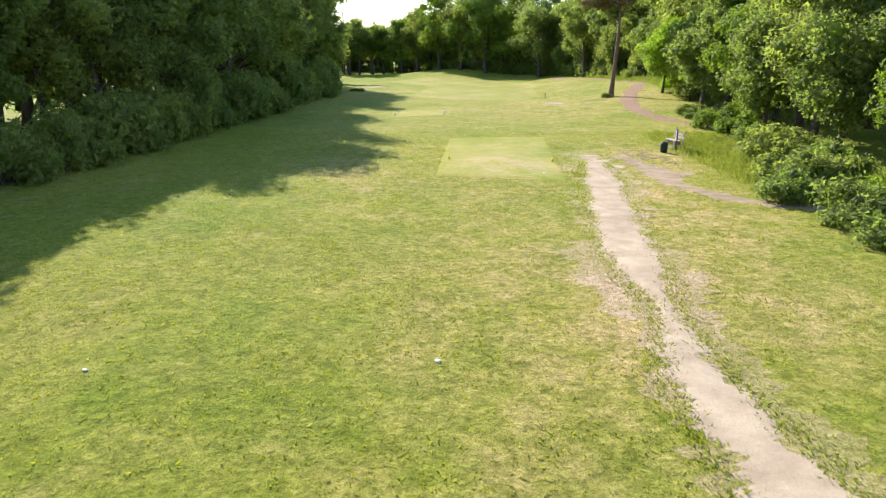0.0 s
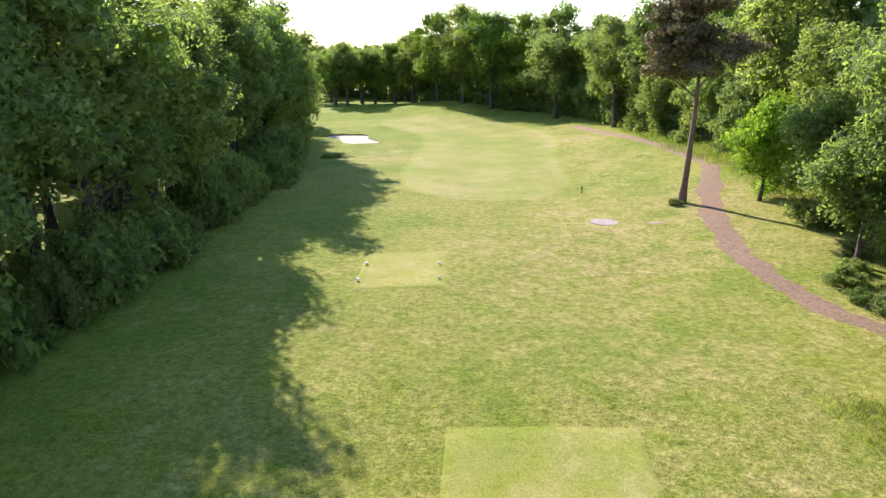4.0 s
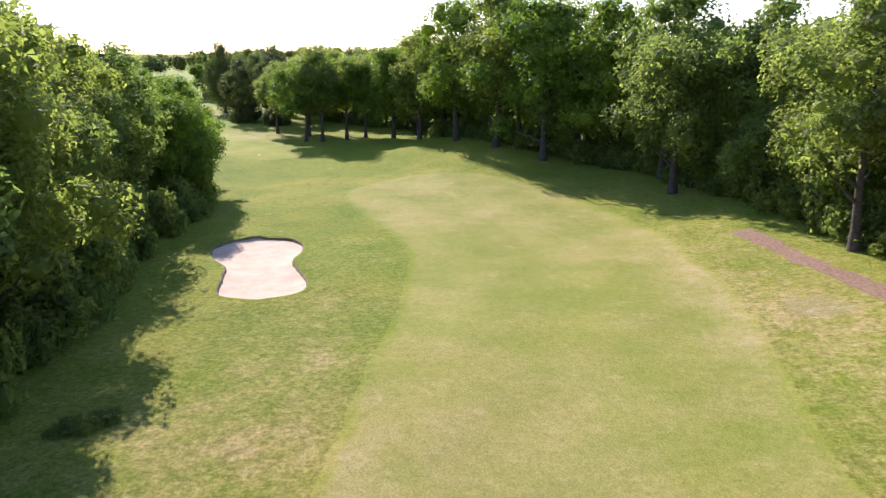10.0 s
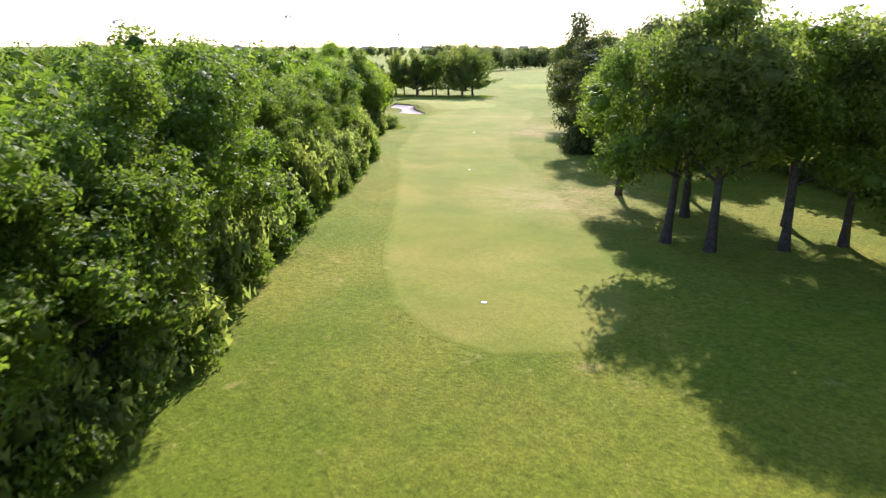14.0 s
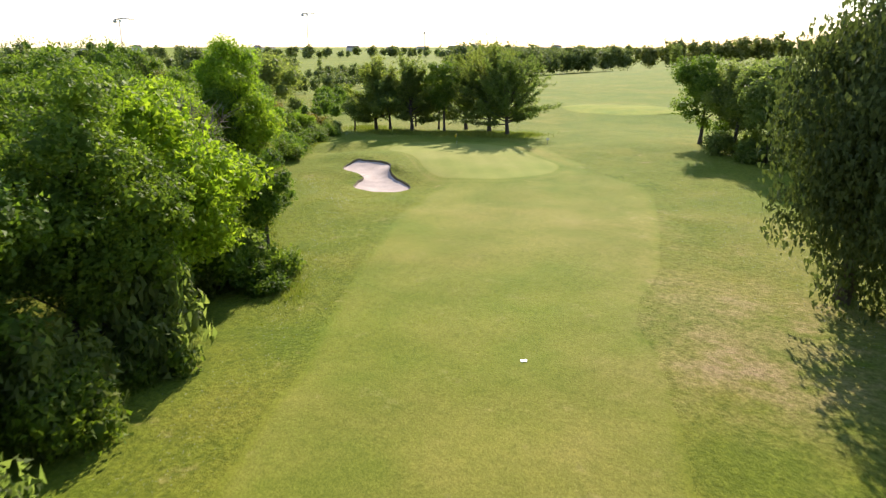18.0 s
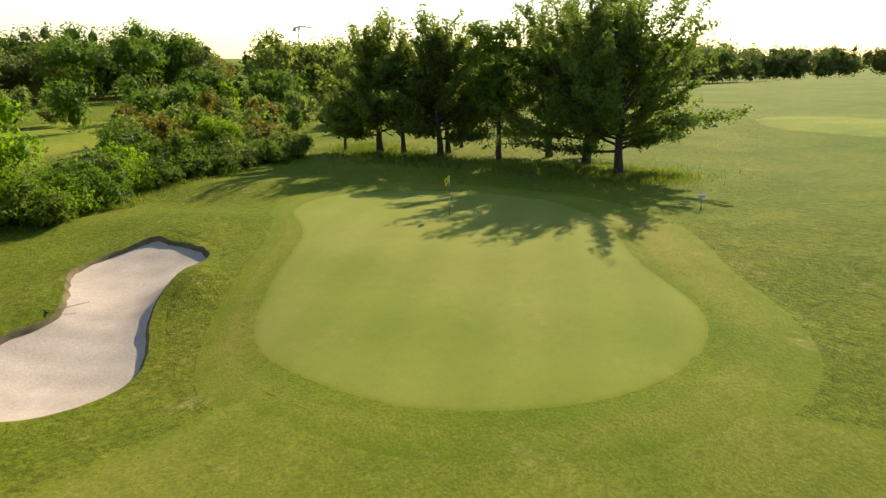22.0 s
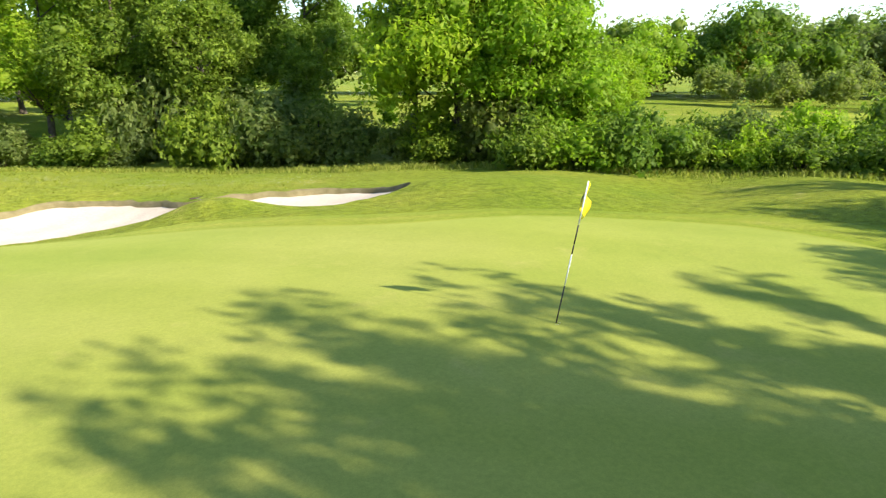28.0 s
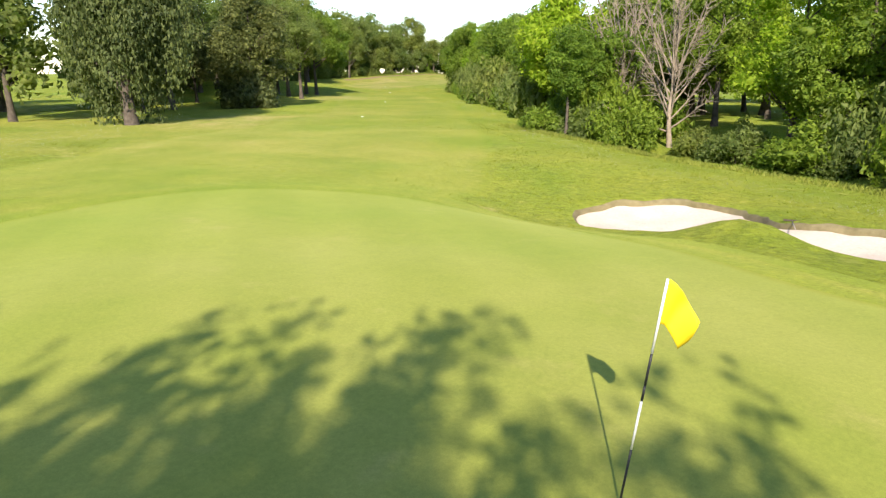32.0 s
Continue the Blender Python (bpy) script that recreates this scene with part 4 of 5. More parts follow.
# the wood beside the path
for k, (x, y) in enumerate([(29.8, 51.5), (33, 60), (35, 69), (33.5, 77), (37, 85), (38.5, 97), (40, 110), (41, 124), (40, 137), (37.5, 149), (33.5, 160), (36, 171), (34.5, 184), (32, 40), (34, 30), (36, 18)]):
    tree("oak_tree", "oak", k + 1, x, y, (1.1 if y > 105 else 0.9) + 0.1 * math.sin(k * 2.3), OAK, group="wood edge beside the path")
    tree("oak_tree", "far", k, x + 8, y + 3, (1.3 if y > 105 else 1.05) + 0.1 * math.sin(k), FARL, group="wood beside the path")
for k, (x, y) in enumerate([(19.5, 33), (21.5, 36), (23, 31), (20.5, 28.5), (24, 38), (26, 42), (25, 46), (26.5, 53), (27.5, 58), (24, 26), (20, 24.5), (28, 64), (31.5, 68), (33, 86), (36, 104), (38, 118), (37, 131)]):
    bush(x, y, 0.8 + 0.35 * math.sin(k * 1.3) ** 2, [LEAF_DARK, LEAF_DARK, LEAF_MID][k % 3], "dark bramble shrub beside the path", 0.8, "bramble shrubs", which=k)
for k, (x, y, sc) in enumerate([(28.5, 56.5, 0.8), (31, 66, 0.85), (30.5, 76.5, 0.8), (34, 87, 0.85), (29, 46, 0.75), (26.5, 33, 0.7), (37, 112, 0.8), (38.5, 124, 0.85), (36, 141, 0.8), (40, 100, 0.85), (41, 118, 0.9), (39, 131, 0.85), (37.5, 152, 0.9), (35, 166, 0.9), (33, 178, 0.85), (30, 190, 0.85)]):
    tree("ash_tree", "ash", k, x, y, sc, "leafy young ash at the wood's edge beside the path", LEAF_MID if k % 4 == 1 else LEAF_DARK, "young ashes beside the path")
tree("small_tree", "slim", 0, 22.5, 22.5, 0.75, "small grey-leaved tree beside the path", LEAF_GREY)
for k, (x, y) in enumerate([(27.4, 70.6), (28.4, 69.0), (29.4, 67.3), (28.0, 73.2), (30.0, 71.5), (31.0, 69), (29.6, 75.5), (31.6, 78.5), (30.3, 65.6)]):
    bush(x, y, 0.42 + 0.2 * math.sin(k * 1.7) ** 2, LEAF_GREY if k % 3 else LEAF_DARK, "low grey-green bramble between path and trees", 0.75, "bramble shrubs", which=k)
tree("pine_tree", "pine", 0, 25.0, 95.3, 1.0, "tall Scots pine with a bare trunk and brownish crown", turn=0.4)
bush(24.3, 94.7, 0.33, LEAF_GREY, "small grey-green shrub at the pine's foot", 0.8, "")
tree("maple_tree", "maple", 0, 31.3, 93.5, 0.9, "young bright green maple beside the path", turn=2.0)
# trees round the dogleg's outer side
for k, (x, y) in enumerate([(23.5, 207.5), (15.5, 218), (11, 225), (0.2, 232), (28, 197), (20, 222), (6, 234), (-7.5, 244), (-3, 249.5), (-13.4, 250), (-9, 259), (-25, 260), (-31.3, 248.3), (-27.7, 247.5), (-20, 255), (-23.4, 251.2), (-33, 258), (-36, 268), (14, 212), (7, 222), (27, 188)]):
    tree("oak_tree", "near_tall" if x < -18 else "oak" if k % 3 == 2 else "tall", k, x, y, (1.22 if x > -5 else 1.0) * (1 + 0.06 * math.sin(k * 2.1)), "tall oak with a clear trunk at the fairway's edge", LEAF_DARK if k % 3 else LEAF_MID, "dogleg trees")
for k, (x, y, sc, kind, leaf) in enumerate([(-41.6, 263.6, 0.92, "near_tall", LEAF_DARK), (-58.2, 290.4, 1.18, "near_ash", LEAF_WILLOW), (-47, 283, 1.1, "near_ash", LEAF_WILLOW), (-53, 299, 1.0, "oak", LEAF_WILLOW)]):
    tree("oak_tree", kind, k, x, y, sc, "spreading oak beside the dry ground of the fairway", leaf, "dogleg trees")
for k, (x, y, nx, ny) in enumerate(along([(48, 192), (34, 226), (16, 246), (-2, 268), (-24, 283), (-40, 300)], 6.5, rng)):
    tree("oak_tree", "far", k, x, y, rng.uniform(1.0, 1.2), FARL, group="wood behind the dogleg")
    bush(x + 3, y - 4, 1.3, LEAF_DARK, "dark shrub among the trunks", 0.8, "undergrowth shrubs", which=k)
for k, (x, y, nx, ny) in enumerate(along([(35.5, 140), (34, 158), (33, 172), (30, 187), (25, 203), (15, 214), (8, 224), (0, 238), (-8, 248)], 3.3, rng)):
    bush(x + nx * -1.5, y + ny * -1.5, rng.uniform(0.7, 1.5), LEAF_DARK, "dark leafy shrub among the oak trunks", rng.uniform(0.8, 1.5), "undergrowth shrubs", which=k)
for k, (x, y) in enumerate([(-46, 319), (-38, 312), (-30, 325), (-52, 330), (-20, 310), (-60, 322)]):
    tree("oak_tree", "far", k, x, y, 0.95 + 0.1 * math.sin(k), FARL, LEAF_DARK, "wood behind the willow")
for k, (x, y) in enumerate([(-57.2, 288.6), (-56.4, 291.4), (-59.6, 291.8), (-46, 281.5), (-48.5, 284)]):
    bush(x, y, 1.35, LEAF_WILLOW, "low leafy boughs round the oak's foot", 1.4, "undergrowth shrubs", which=k)
tree("willow_tree", "willow", 0, -73.3, 318.6, 1.3, "weeping willow with grey-green hanging foliage")
tree("oak_tree", "oak", 2, -64, 313, 1.0, OAK, LEAF_GREY)
for k, (x, y) in enumerate([(-60, 308), (-42, 286)]):
    tree("ash_tree", "ash", k + 1, x + 3, y - 2, 0.95, "low-branched dark tree between the oaks", LEAF_WILLOW, "dogleg trees")
tree("ash_tree", "ash", 1, -101, 372, 1.02, "round-crowned tree standing on the far grass", LEAF_MID, tall=0.95)
for k, (x, y) in enumerate([(-95, 367.5), (-90, 363.5), (-92, 373), (-85, 364), (-84, 373)]):
    bush(x - 1.5, y - 1.5, 1.1, LEAF_DARK, "dark shrub filling the clump", 1.1, "undergrowth shrubs", which=k)
    tree("oak_tree", "ash", k, x, y, 0.98, "dark dense tree behind the round tree", LEAF_DARK, "dark clump")
# the clump behind the green
for k, (x, y, kind, sc, leaf) in enumerate([(-160.5, 362, "ash", 0.62, LEAF_DARK), (-157, 364, "cherry", 1.2, None), (-154.7, 365.3, "ash", 0.92, LEAF_DARK), (-153.0, 369.4, "ash", 0.95, LEAF_DARK), (-151.0, 366.8, "cherry", 1.2, None), (-145.6, 369.6, "slim", 1.22, LEAF_MID), (-155, 372.6, "slim", 0.85, LEAF_MID), (-149.5, 372.8, "slim", 1.0, LEAF_MID), (-145.4, 375.8, "broad", 0.98, None), (-138.4, 373.4, "broad", 1.1, None), (-133.4, 371.4, "broad", 1.1, None)]):
    tree("cherry_tree" if kind in ("cherry", "broad") else "small_tree", kind, k, x, y, sc, "small dark cherry tree with long leafy shoots" if kind in ("cherry", "broad") else "slim tree with light foliage in the clump", leaf, "clump behind the green", tall=0.87 if x > -135 else 0.93)

# ---- distance ----


def far_wood(name, places, heights, per, size, leaf, label):
    """Distant crowns joined into one mass of leaf clumps."""
    rng = np.random.default_rng(len(places))
    cs, rs = [], []
    for (x, y), h in zip(places, heights):
        z = gz(x, y)
        r = h * rng.uniform(0.3, 0.38)
        for _ in range(9):
            d = rng.normal(size=3)
            d *= rng.random() ** 0.4 / np.linalg.norm(d)
            cs.append((x + d[0] * r * 0.75, y + d[1] * r * 0.75, z + h * (0.48 + 0.34 * d[2])))
            rs.append(r * rng.uniform(0.42, 0.66) * (0.8 if d[2] > 0.4 else 1.0))
    v, f = clump_leaves(rng, cs, rs, per * len(places), size * 0.8, 0, 1.0, fine=False, share=0.56)
    ob = mesh_object(name, v, f, leaf)
    return tagged(ob, label, "trees", kind="stuff")


def scatter_line(points, gap, wide, seed):
    rng = np.random.default_rng(seed)
    return [(x + nx * rng.uniform(0, wide), y + ny * rng.uniform(0, wide)) for x, y, nx, ny in along(points, gap, rng, 2)]


rng = np.random.default_rng(21)
scrub = scatter_line([(-199, 300), (-201, 314), (-203, 328), (-200, 342)], 1.3, 9, 14)
far_wood("scrub", scrub, [rng.uniform(3.5, 6.5) for _ in scrub], 420, 0.28, LEAF_DARK, "dark thorn scrub along the lawn's far edge")
spots = scatter_line([(-205, 286), (-236, 322), (-252, 352), (-266, 392)], 1.25, 45, 1)
for k, (leaf, label) in enumerate([(LEAF_DARK, "dark oaks of the wood beyond the hedge and lawn"), (LEAF_GREY, "grey-green willows of the wood beyond the hedge"), (LEAF_MID, "green ashes of the wood beyond the hedge"), (LEAF_BROWN, "yellow-brown young oaks of the wood beyond the hedge"), (LEAF_MID, "fresh green trees of the wood beyond the hedge")]):
    far_wood("far_wood", spots[k::5], [rng.uniform(13, 19.5) - (4 if leaf is LEAF_BROWN else 0) for _ in spots[k::5]], 900, 0.5, leaf, label)
spots = [(-182, 300), (-190, 297), (-198, 292), (-176, 296), (-212, 300), (-224, 318), (-205, 330), (-196, 352), (-206, 366), (-162, 282), (-170, 276), (-154, 270), (-146, 262), (-151, 303), (-148, 309)]
scrub = scatter_line([(-167, 349), (-173, 355), (-179, 362), (-185, 372)], 1.1, 14, 12)
far_wood("scrub", scrub[::6], [rng.uniform(3.5, 6.0) for _ in scrub[::6]], 420, 0.26, LEAF_BROWN, "russet hawthorn scrub behind the hedge")
scrub = [s for k, s in enumerate(scrub) if k % 6]
far_wood("scrub", scrub, [rng.uniform(3, 5.5) for _ in scrub], 420, 0.26, LEAF_DARK, "dark green thorn scrub behind the hedge")
scrub = scatter_line([(-192, 352), (-198, 366), (-204, 384)], 1.7, 22, 13)
far_wood("scrub", scrub, [rng.uniform(5, 10) for _ in scrub], 420, 0.36, LEAF_MID, "green scrub and young trees behind the hedge")
far_wood("field_trees", spots, [10, 11, 12, 9, 8, 9, 6, 5, 6, 10, 11, 11, 12, 3.5, 3], 600, 0.4, LEAF_LIGHT, "bright green trees on the lawn's far side")
spots = scatter_line([(-168, 366), (-182, 380), (-196, 402), (-222, 424)], 3.0, 14, 2)
far_wood("valley_shrubs", spots, [rng.uniform(3, 6) for _ in spots], 260, 0.35, LEAF_MID, "shrubs going down into the valley")
spots = scatter_line([(-225, 430), (-260, 470), (-300, 540), (-380, 610)], 4.0, 60, 3)
far_wood("valley_trees", spots, [rng.uniform(5, 11) for _ in spots], 320, 0.6, LEAF_GREY, "trees and hedgerows in the valley")
spots = scatter_line([(-255, 545), (-285, 600), (-300, 680), (-290, 770)], 2.2, 30, 4)
far_wood("distant_trees", spots, [rng.uniform(17, 23) for _ in spots], 420, 0.9, LEAF_GREY, "distant wood along the far fairway")
spots = scatter_line([(-290, 780), (-200, 850), (-60, 880), (120, 800), (220, 640)], 3.2, 30, 5)
# the three farthest tree lines wear LEAF_GREY: haze put into the leaf colour
far_wood("distant_trees", spots, [rng.uniform(17, 25) for _ in spots], 320, 1.1, LEAF_GREY, "distant tree line closing the far fairway")
spots = scatter_line([(-900, 700), (-820, 1000), (-640, 1300), (-300, 1500), (100, 1550), (500, 1400)], 9, 120, 6)
far_wood("horizon_trees", spots, [rng.uniform(12, 22) for _ in spots], 200, 2.0, LEAF_GREY, "low tree line on the horizon")
spots = scatter_line([(-520, 250), (-560, 420), (-520, 620), (-600, 760)], 8, 60, 9)
far_wood("plain_trees", spots, [rng.uniform(7, 13) for _ in spots], 90, 2.0, LEAF_GREY, "trees of the plain below the course")
spots = scatter_line([(140, 330), (60, 345), (-20, 352), (-60, 345)], 3.5, 30, 7)
far_wood("field_wood", spots, [rng.uniform(15, 20) for _ in spots], 200, 0.9, LEAF_DARK, "wood beyond the sunlit field behind the oaks")
for line, wide in (([(44, 206), (32, 236), (12, 258), (-8, 280), (-30, 296), (-46, 308)], 10), ([(-34, 0), (-33, 60), (-31, 110), (-40, 160), (-44, 180)], 12), ([(46, 195), (50, 150), (51, 110), (46, 70), (42, 40), (44, 0)], 14), ([(-48, 190), (-62, 215), (-82, 246), (-112, 282)], 8)):
    spots = scatter_line(line, 1.6, wide, 31)
    far_wood("understory", spots, [rng.uniform(7, 12) for _ in spots], 130, 0.7, LEAF_DARK, "dark understory filling the wood")
spots = scatter_line([(-235, 275), (-200, 240), (-165, 222), (-120, 228), (-90, 240)], 2.4, 26, 33)
far_wood("back_wood", spots, [rng.uniform(12, 17) for _ in spots], 420, 0.55, LEAF_MID, "wood closing the field behind the bunker trees")
spots = scatter_line([(-215, 392), (-232, 405), (-250, 425)], 1.6, 22, 34)
far_wood("back_wood", spots, [rng.uniform(12, 16) for _ in spots], 520, 0.55, LEAF_DARK, "tall wood beyond the hedge")
far_wood("tall_poplar", [(-361, 455), (-366, 461), (-363, 457), (-359, 460), (-368, 457)], [21, 19, 20, 17, 16], 1000, 0.8, LEAF_GREY, "tall pale tree above the wood")
tree("oak_tree", "far", 1, -258, 770, 0.9, "lone tree on the distant fairway")


def slab_mesh(name, sx, sy, sz, mat, edge=0.0, z0=0.0):
    bm = bmesh.new()
    bmesh.ops.create_cube(bm, size=1)
    bmesh.ops.transform(bm, matrix=Matrix.Translation((0, 0, z0 + sz / 2)) @ Matrix.Diagonal((sx, sy, sz, 1)), verts=bm.verts)
    if edge:
        bmesh.ops.bevel(bm, geom=bm.edges[:], offset=edge, segments=2, affect="EDGES")
    me = bpy.data.meshes.new(name)
    bm.to_mesh(me)
    bm.free()
    me.materials.append(mat)
    return me


def part(name, me, parent, x=0.0, y=0.0, z=0.0, rx=0, ry=0, rz=0, label=""):
    ob = new(name, me)
    ob.parent = parent
    ob.matrix_basis = pose(x, y, z, rx, ry, rz)
    return tagged(ob, label)


def rod(name, path, radii, mat, sides=8):
    v, f = tube(path, radii, sides)
    n = len(v)
    f = f.tolist() + [list(range(sides))[::-1], list(range(n - sides, n))]
    me = bpy.data.meshes.new(name)
    me.from_pydata(v.tolist(), [], f)
    me.materials.append(mat)
    me.shade_smooth()
    return me


def placed(name, x, y, turn=0.0, lift=0.0):
    root = new(name)
    root.matrix_basis = pose(x, y, gz(x, y) + lift, 0, 0, turn)
    return root


# houses and cranes far away
house_wall, house_roof = slab_mesh("wall", 30, 14, 8, WALL), None
bm = bmesh.new()
ridge = [bm.verts.new(p) for p in ((-15.5, -7.5, 8), (15.5, -7.5, 8), (15.5, 7.5, 8), (-15.5, 7.5, 8), (-15.5, 0, 12), (15.5, 0, 12))]
for f in ((0, 1, 5, 4), (2, 3, 4, 5), (1, 2, 5), (3, 0, 4), (3, 2, 1, 0)):
    bm.faces.new([ridge[i] for i in f])
house_roof = bpy.data.meshes.new("roof")
bm.to_mesh(house_roof)
bm.free()
house_roof.materials.append(ROOF)
for k in range(16):
    a = radians(30 + k * 2.4 + 1.3 * math.sin(k * 5))
    d = 2300 + 500 * math.sin(k * 1.7)
    x, y = -80 - d * math.sin(a), 290 + d * math.cos(a)
    h = placed("house", x, y, 40 * math.sin(k * 3.1))
    h.scale = (1 + 0.5 * math.sin(k * 2.2), 1, 1 + 0.5 * math.cos(k * 1.9))
    part("wall", house_wall, h)
    part("roof", house_roof, h)
    tagged(h, "distant pale building with a grey roof", "house", "distant houses")
for k, (bearing, d, top) in enumerate([(63.5, 1000, 50), (49.8, 1150, 66), (40.5, 1500, 44)]):
    a = radians(bearing)
    c = placed("tower_crane", -80 - d * math.sin(a), 289 + d * math.cos(a), 20 + 50 * k)
    part("mast", rod("mast", [(0, 0, 0), (0, 0, top)], [0.7, 0.7], STEEL, 4), c)
    part("jib", rod("jib", [(-8, 0, top), (4, 0, top + 1.4), (24, 0, top)], [0.7, 0.9, 0.5], STEEL, 4), c)
    part("counterweight", slab_mesh("counterweight", 4, 2, 3.5, STEEL, 0, top - 4), c, -7)
    part("cab", slab_mesh("cab", 2.4, 2.4, 2.6, WHITE, 0, top - 3), c, 1.5)
    tagged(c, "distant steel tower crane above the horizon", "crane", "tower cranes")

# ---- small things on the course ----
# flagstick, which leans a little
LEAN = Vector((-0.142, 0.10, 1.0)).normalized()
HOLE = Vector((-128.25, 351.08, gz(-128.25, 351.08) + 0.07))
flag = new("flagstick")
flag.matrix_basis = Matrix.Translation(HOLE) @ Vector((0, 0, 1)).rotation_difference(LEAN).to_matrix().to_4x4()
cuts, mats = [-0.12, 0.62, 1.12, 1.27, 1.58, 2.25], [BLACK, WHITE, BLACK, BLACK, WHITE]
for a, b, m in zip(cuts, cuts[1:], mats):
    part("stick_band", rod("stick_band", [(0, 0, a), (0, 0, b - 0.012)], [0.011, 0.011], m, 8), flag)
nu, nv = 16, 12
verts = []
for i in range(nu):
    for j in range(nv):
        u, v = i / (nu - 1), j / (nv - 1)
        w = 0.085 * u * math.sin(u * 7 + v * 2.5)
        verts.append((-0.012 - 0.29 * u + 0.08 * u * v, w - 0.06 * u * v, 2.24 - 0.39 * v * (1 - 0.25 * u) - 0.33 * u**1.4 - 0.03 * u * v))
cloth = mesh_object("flag_cloth", verts, grid_faces(nu, nv), YELLOW, parent=flag)
cloth.modifiers.new("thickness", "SOLIDIFY").thickness = 0.004
cloth.matrix_basis = pose(0, 0, 0, 0, 0, 35)
badge = mesh_object("badge", [(x + (0.0), y - 0.006, z) for x, y, z in [verts[i * nv + j] for i in range(6, 12) for j in range(4, 9)]], grid_faces(6, 5), BLACK, parent=cloth)
tagged(flag, "yellow golf flag on a black and white banded stick", "flag")
cup = placed("hole_cup", HOLE.x, HOLE.y, 0, 0.058)
ring_v, ring_f = tube([(0.0, 0, 0.0), (0, 0, 0.012)], [0.06, 0.06], 20)
part("rim", raw_mesh("rim", ring_v, ring_f, WHITE), cup)
# flat black plate: the shade inside the hole as colour, no hollow
part("cup", slab_mesh("cup", 0.1, 0.1, 0.006, BLACK, 0.002), cup)
tagged(cup, "white-rimmed golf hole round the flagstick, its shaded inside a black plate", "hole")

marker = new("tee_marker")
part("cap", slab_mesh("cap", 0.17, 0.17, 0.13, YELLOW, 0.03, 0.05), marker)
part("foot", rod("foot", [(0, 0, -0.1), (0, 0, 0.06)], [0.03, 0.03], BLACK), marker)
tagged(marker, "small yellow tee marker on the tee box", "tee marker", "yellow tee markers")
marker.matrix_basis = pose(3.45, 44.9, gz(3.45, 44.9) + 0.06)
copy_thing(marker, pose(10.0, 44.4, gz(10, 44.4) + 0.06, 0, 0, 20))
marker = new("tee_marker")
part("cap", slab_mesh("cap", 0.19, 0.19, 0.15, WHITE, 0.035, 0.05), marker)
part("foot", rod("foot", [(0, 0, -0.1), (0, 0, 0.06)], [0.035, 0.035], BLACK), marker)
tagged(marker, "small white tee marker on the smaller tee box", "tee marker", "white tee markers")
marker.matrix_basis = pose(-2.1, 78.0, gz(-2.1, 78) + 0.055)
for x, y in ((2.95, 78.2), (-2.3, 74.7), (2.95, 74.9)):
    copy_thing(marker, pose(x, y, gz(x, y) + 0.055, 0, 0, x * 20))
for x, y, sc in ((3.20, 15.40, 1.0), (-4.78, 14.83, 0.8)):
    stone = placed("stone", x, y, x * 40, 0.01)
    sv, sf = BALLS[True]
    rock = np.random.default_rng(int(abs(y) * 10))
    part("stone_body", raw_mesh("stone_body", sv * rock.uniform(0.8, 1.15, (len(sv), 1)) * [0.09 * sc, 0.06 * sc, 0.035 * sc] + [0, 0, 0.02], sf, WHITE), stone)
    tagged(stone, "small pale stone lying in the mown rough", "stone", "pale stones")
plate = placed("distance_plate", -35.1, 228.5, 10, 0.03)
part("disc", slab_mesh("disc", 0.32, 0.24, 0.04, WHITE, 0.015), plate)
tagged(plate, "white distance plate set in the fairway", "plate", "distance plates")
copy_thing(plate, pose(-83.8, 299.2, gz(-83.8, 299.2) + 0.03, 0, 0, 40))
copy_thing(plate, pose(-62.5, 266.8, gz(-62.5, 266.8) + 0.03, 0, 0, 70))
copy_thing(plate, pose(-6.5, 192.2, gz(-6.5, 192.2) + 0.03, 0, 0, 30))
stake = placed("stake", 17.4, 103.8)
part("post", rod("post", [(0, 0, -0.1), (0, 0, 0.62)], [0.05, 0.05], BLACK), stake)
part("cap", slab_mesh("cap", 0.2, 0.12, 0.1, BLACK, 0.02, 0.6), stake)
tagged(stake, "short black stake at the fairway's start", "stake")

# bench, board and bin beside the tee
bench = placed("park_bench", 19.95, 51.5, 12)
part("bench_pad", slab_mesh("bench_pad", 1.1, 2.3, 0.04, SLAB, 0.015), bench, -0.35, 0, 0.0)
for k in range(3):
    part("seat_plank", slab_mesh("seat_plank", 0.14, 1.5, 0.05, SILVER_WOOD, 0.008, 0.43), bench, -0.32 + k * 0.16)
for k in range(2):
    part("back_plank", slab_mesh("back_plank", 0.04, 1.5, 0.16, SILVER_WOOD, 0.008, 0.58 + 0.2 * k), bench, 0.2 + 0.05 * k, 0, 0, 0, 8)
for y in (-0.5, 0.5):
    part("leg", slab_mesh("leg", 0.55, 0.12, 0.42, SILVER_WOOD, 0.01, 0.02), bench, -0.12, y)
    part("back_post", slab_mesh("back_post", 0.07, 0.07, 0.95, SILVER_WOOD, 0.008), bench, 0.24, y, 0, 0, 6)
tagged(bench, "weathered wooden bench on a small slab beside the tee", "bench")
board = placed("sign_board", 19.35, 49.4, -14)
for y in (-0.5, 0.5):
    part("post", slab_mesh("post", 0.08, 0.08, 1.6, DARK_WOOD, 0.008), board, 0, y)
part("panel", slab_mesh("panel", 0.05, 0.94, 0.9, PANEL_BLUE, 0.01, 0.66), board)
part("panel_field", slab_mesh("panel_field", 0.012, 0.8, 0.28, PANEL_PINK, 0.003, 0.7), board, -0.032)
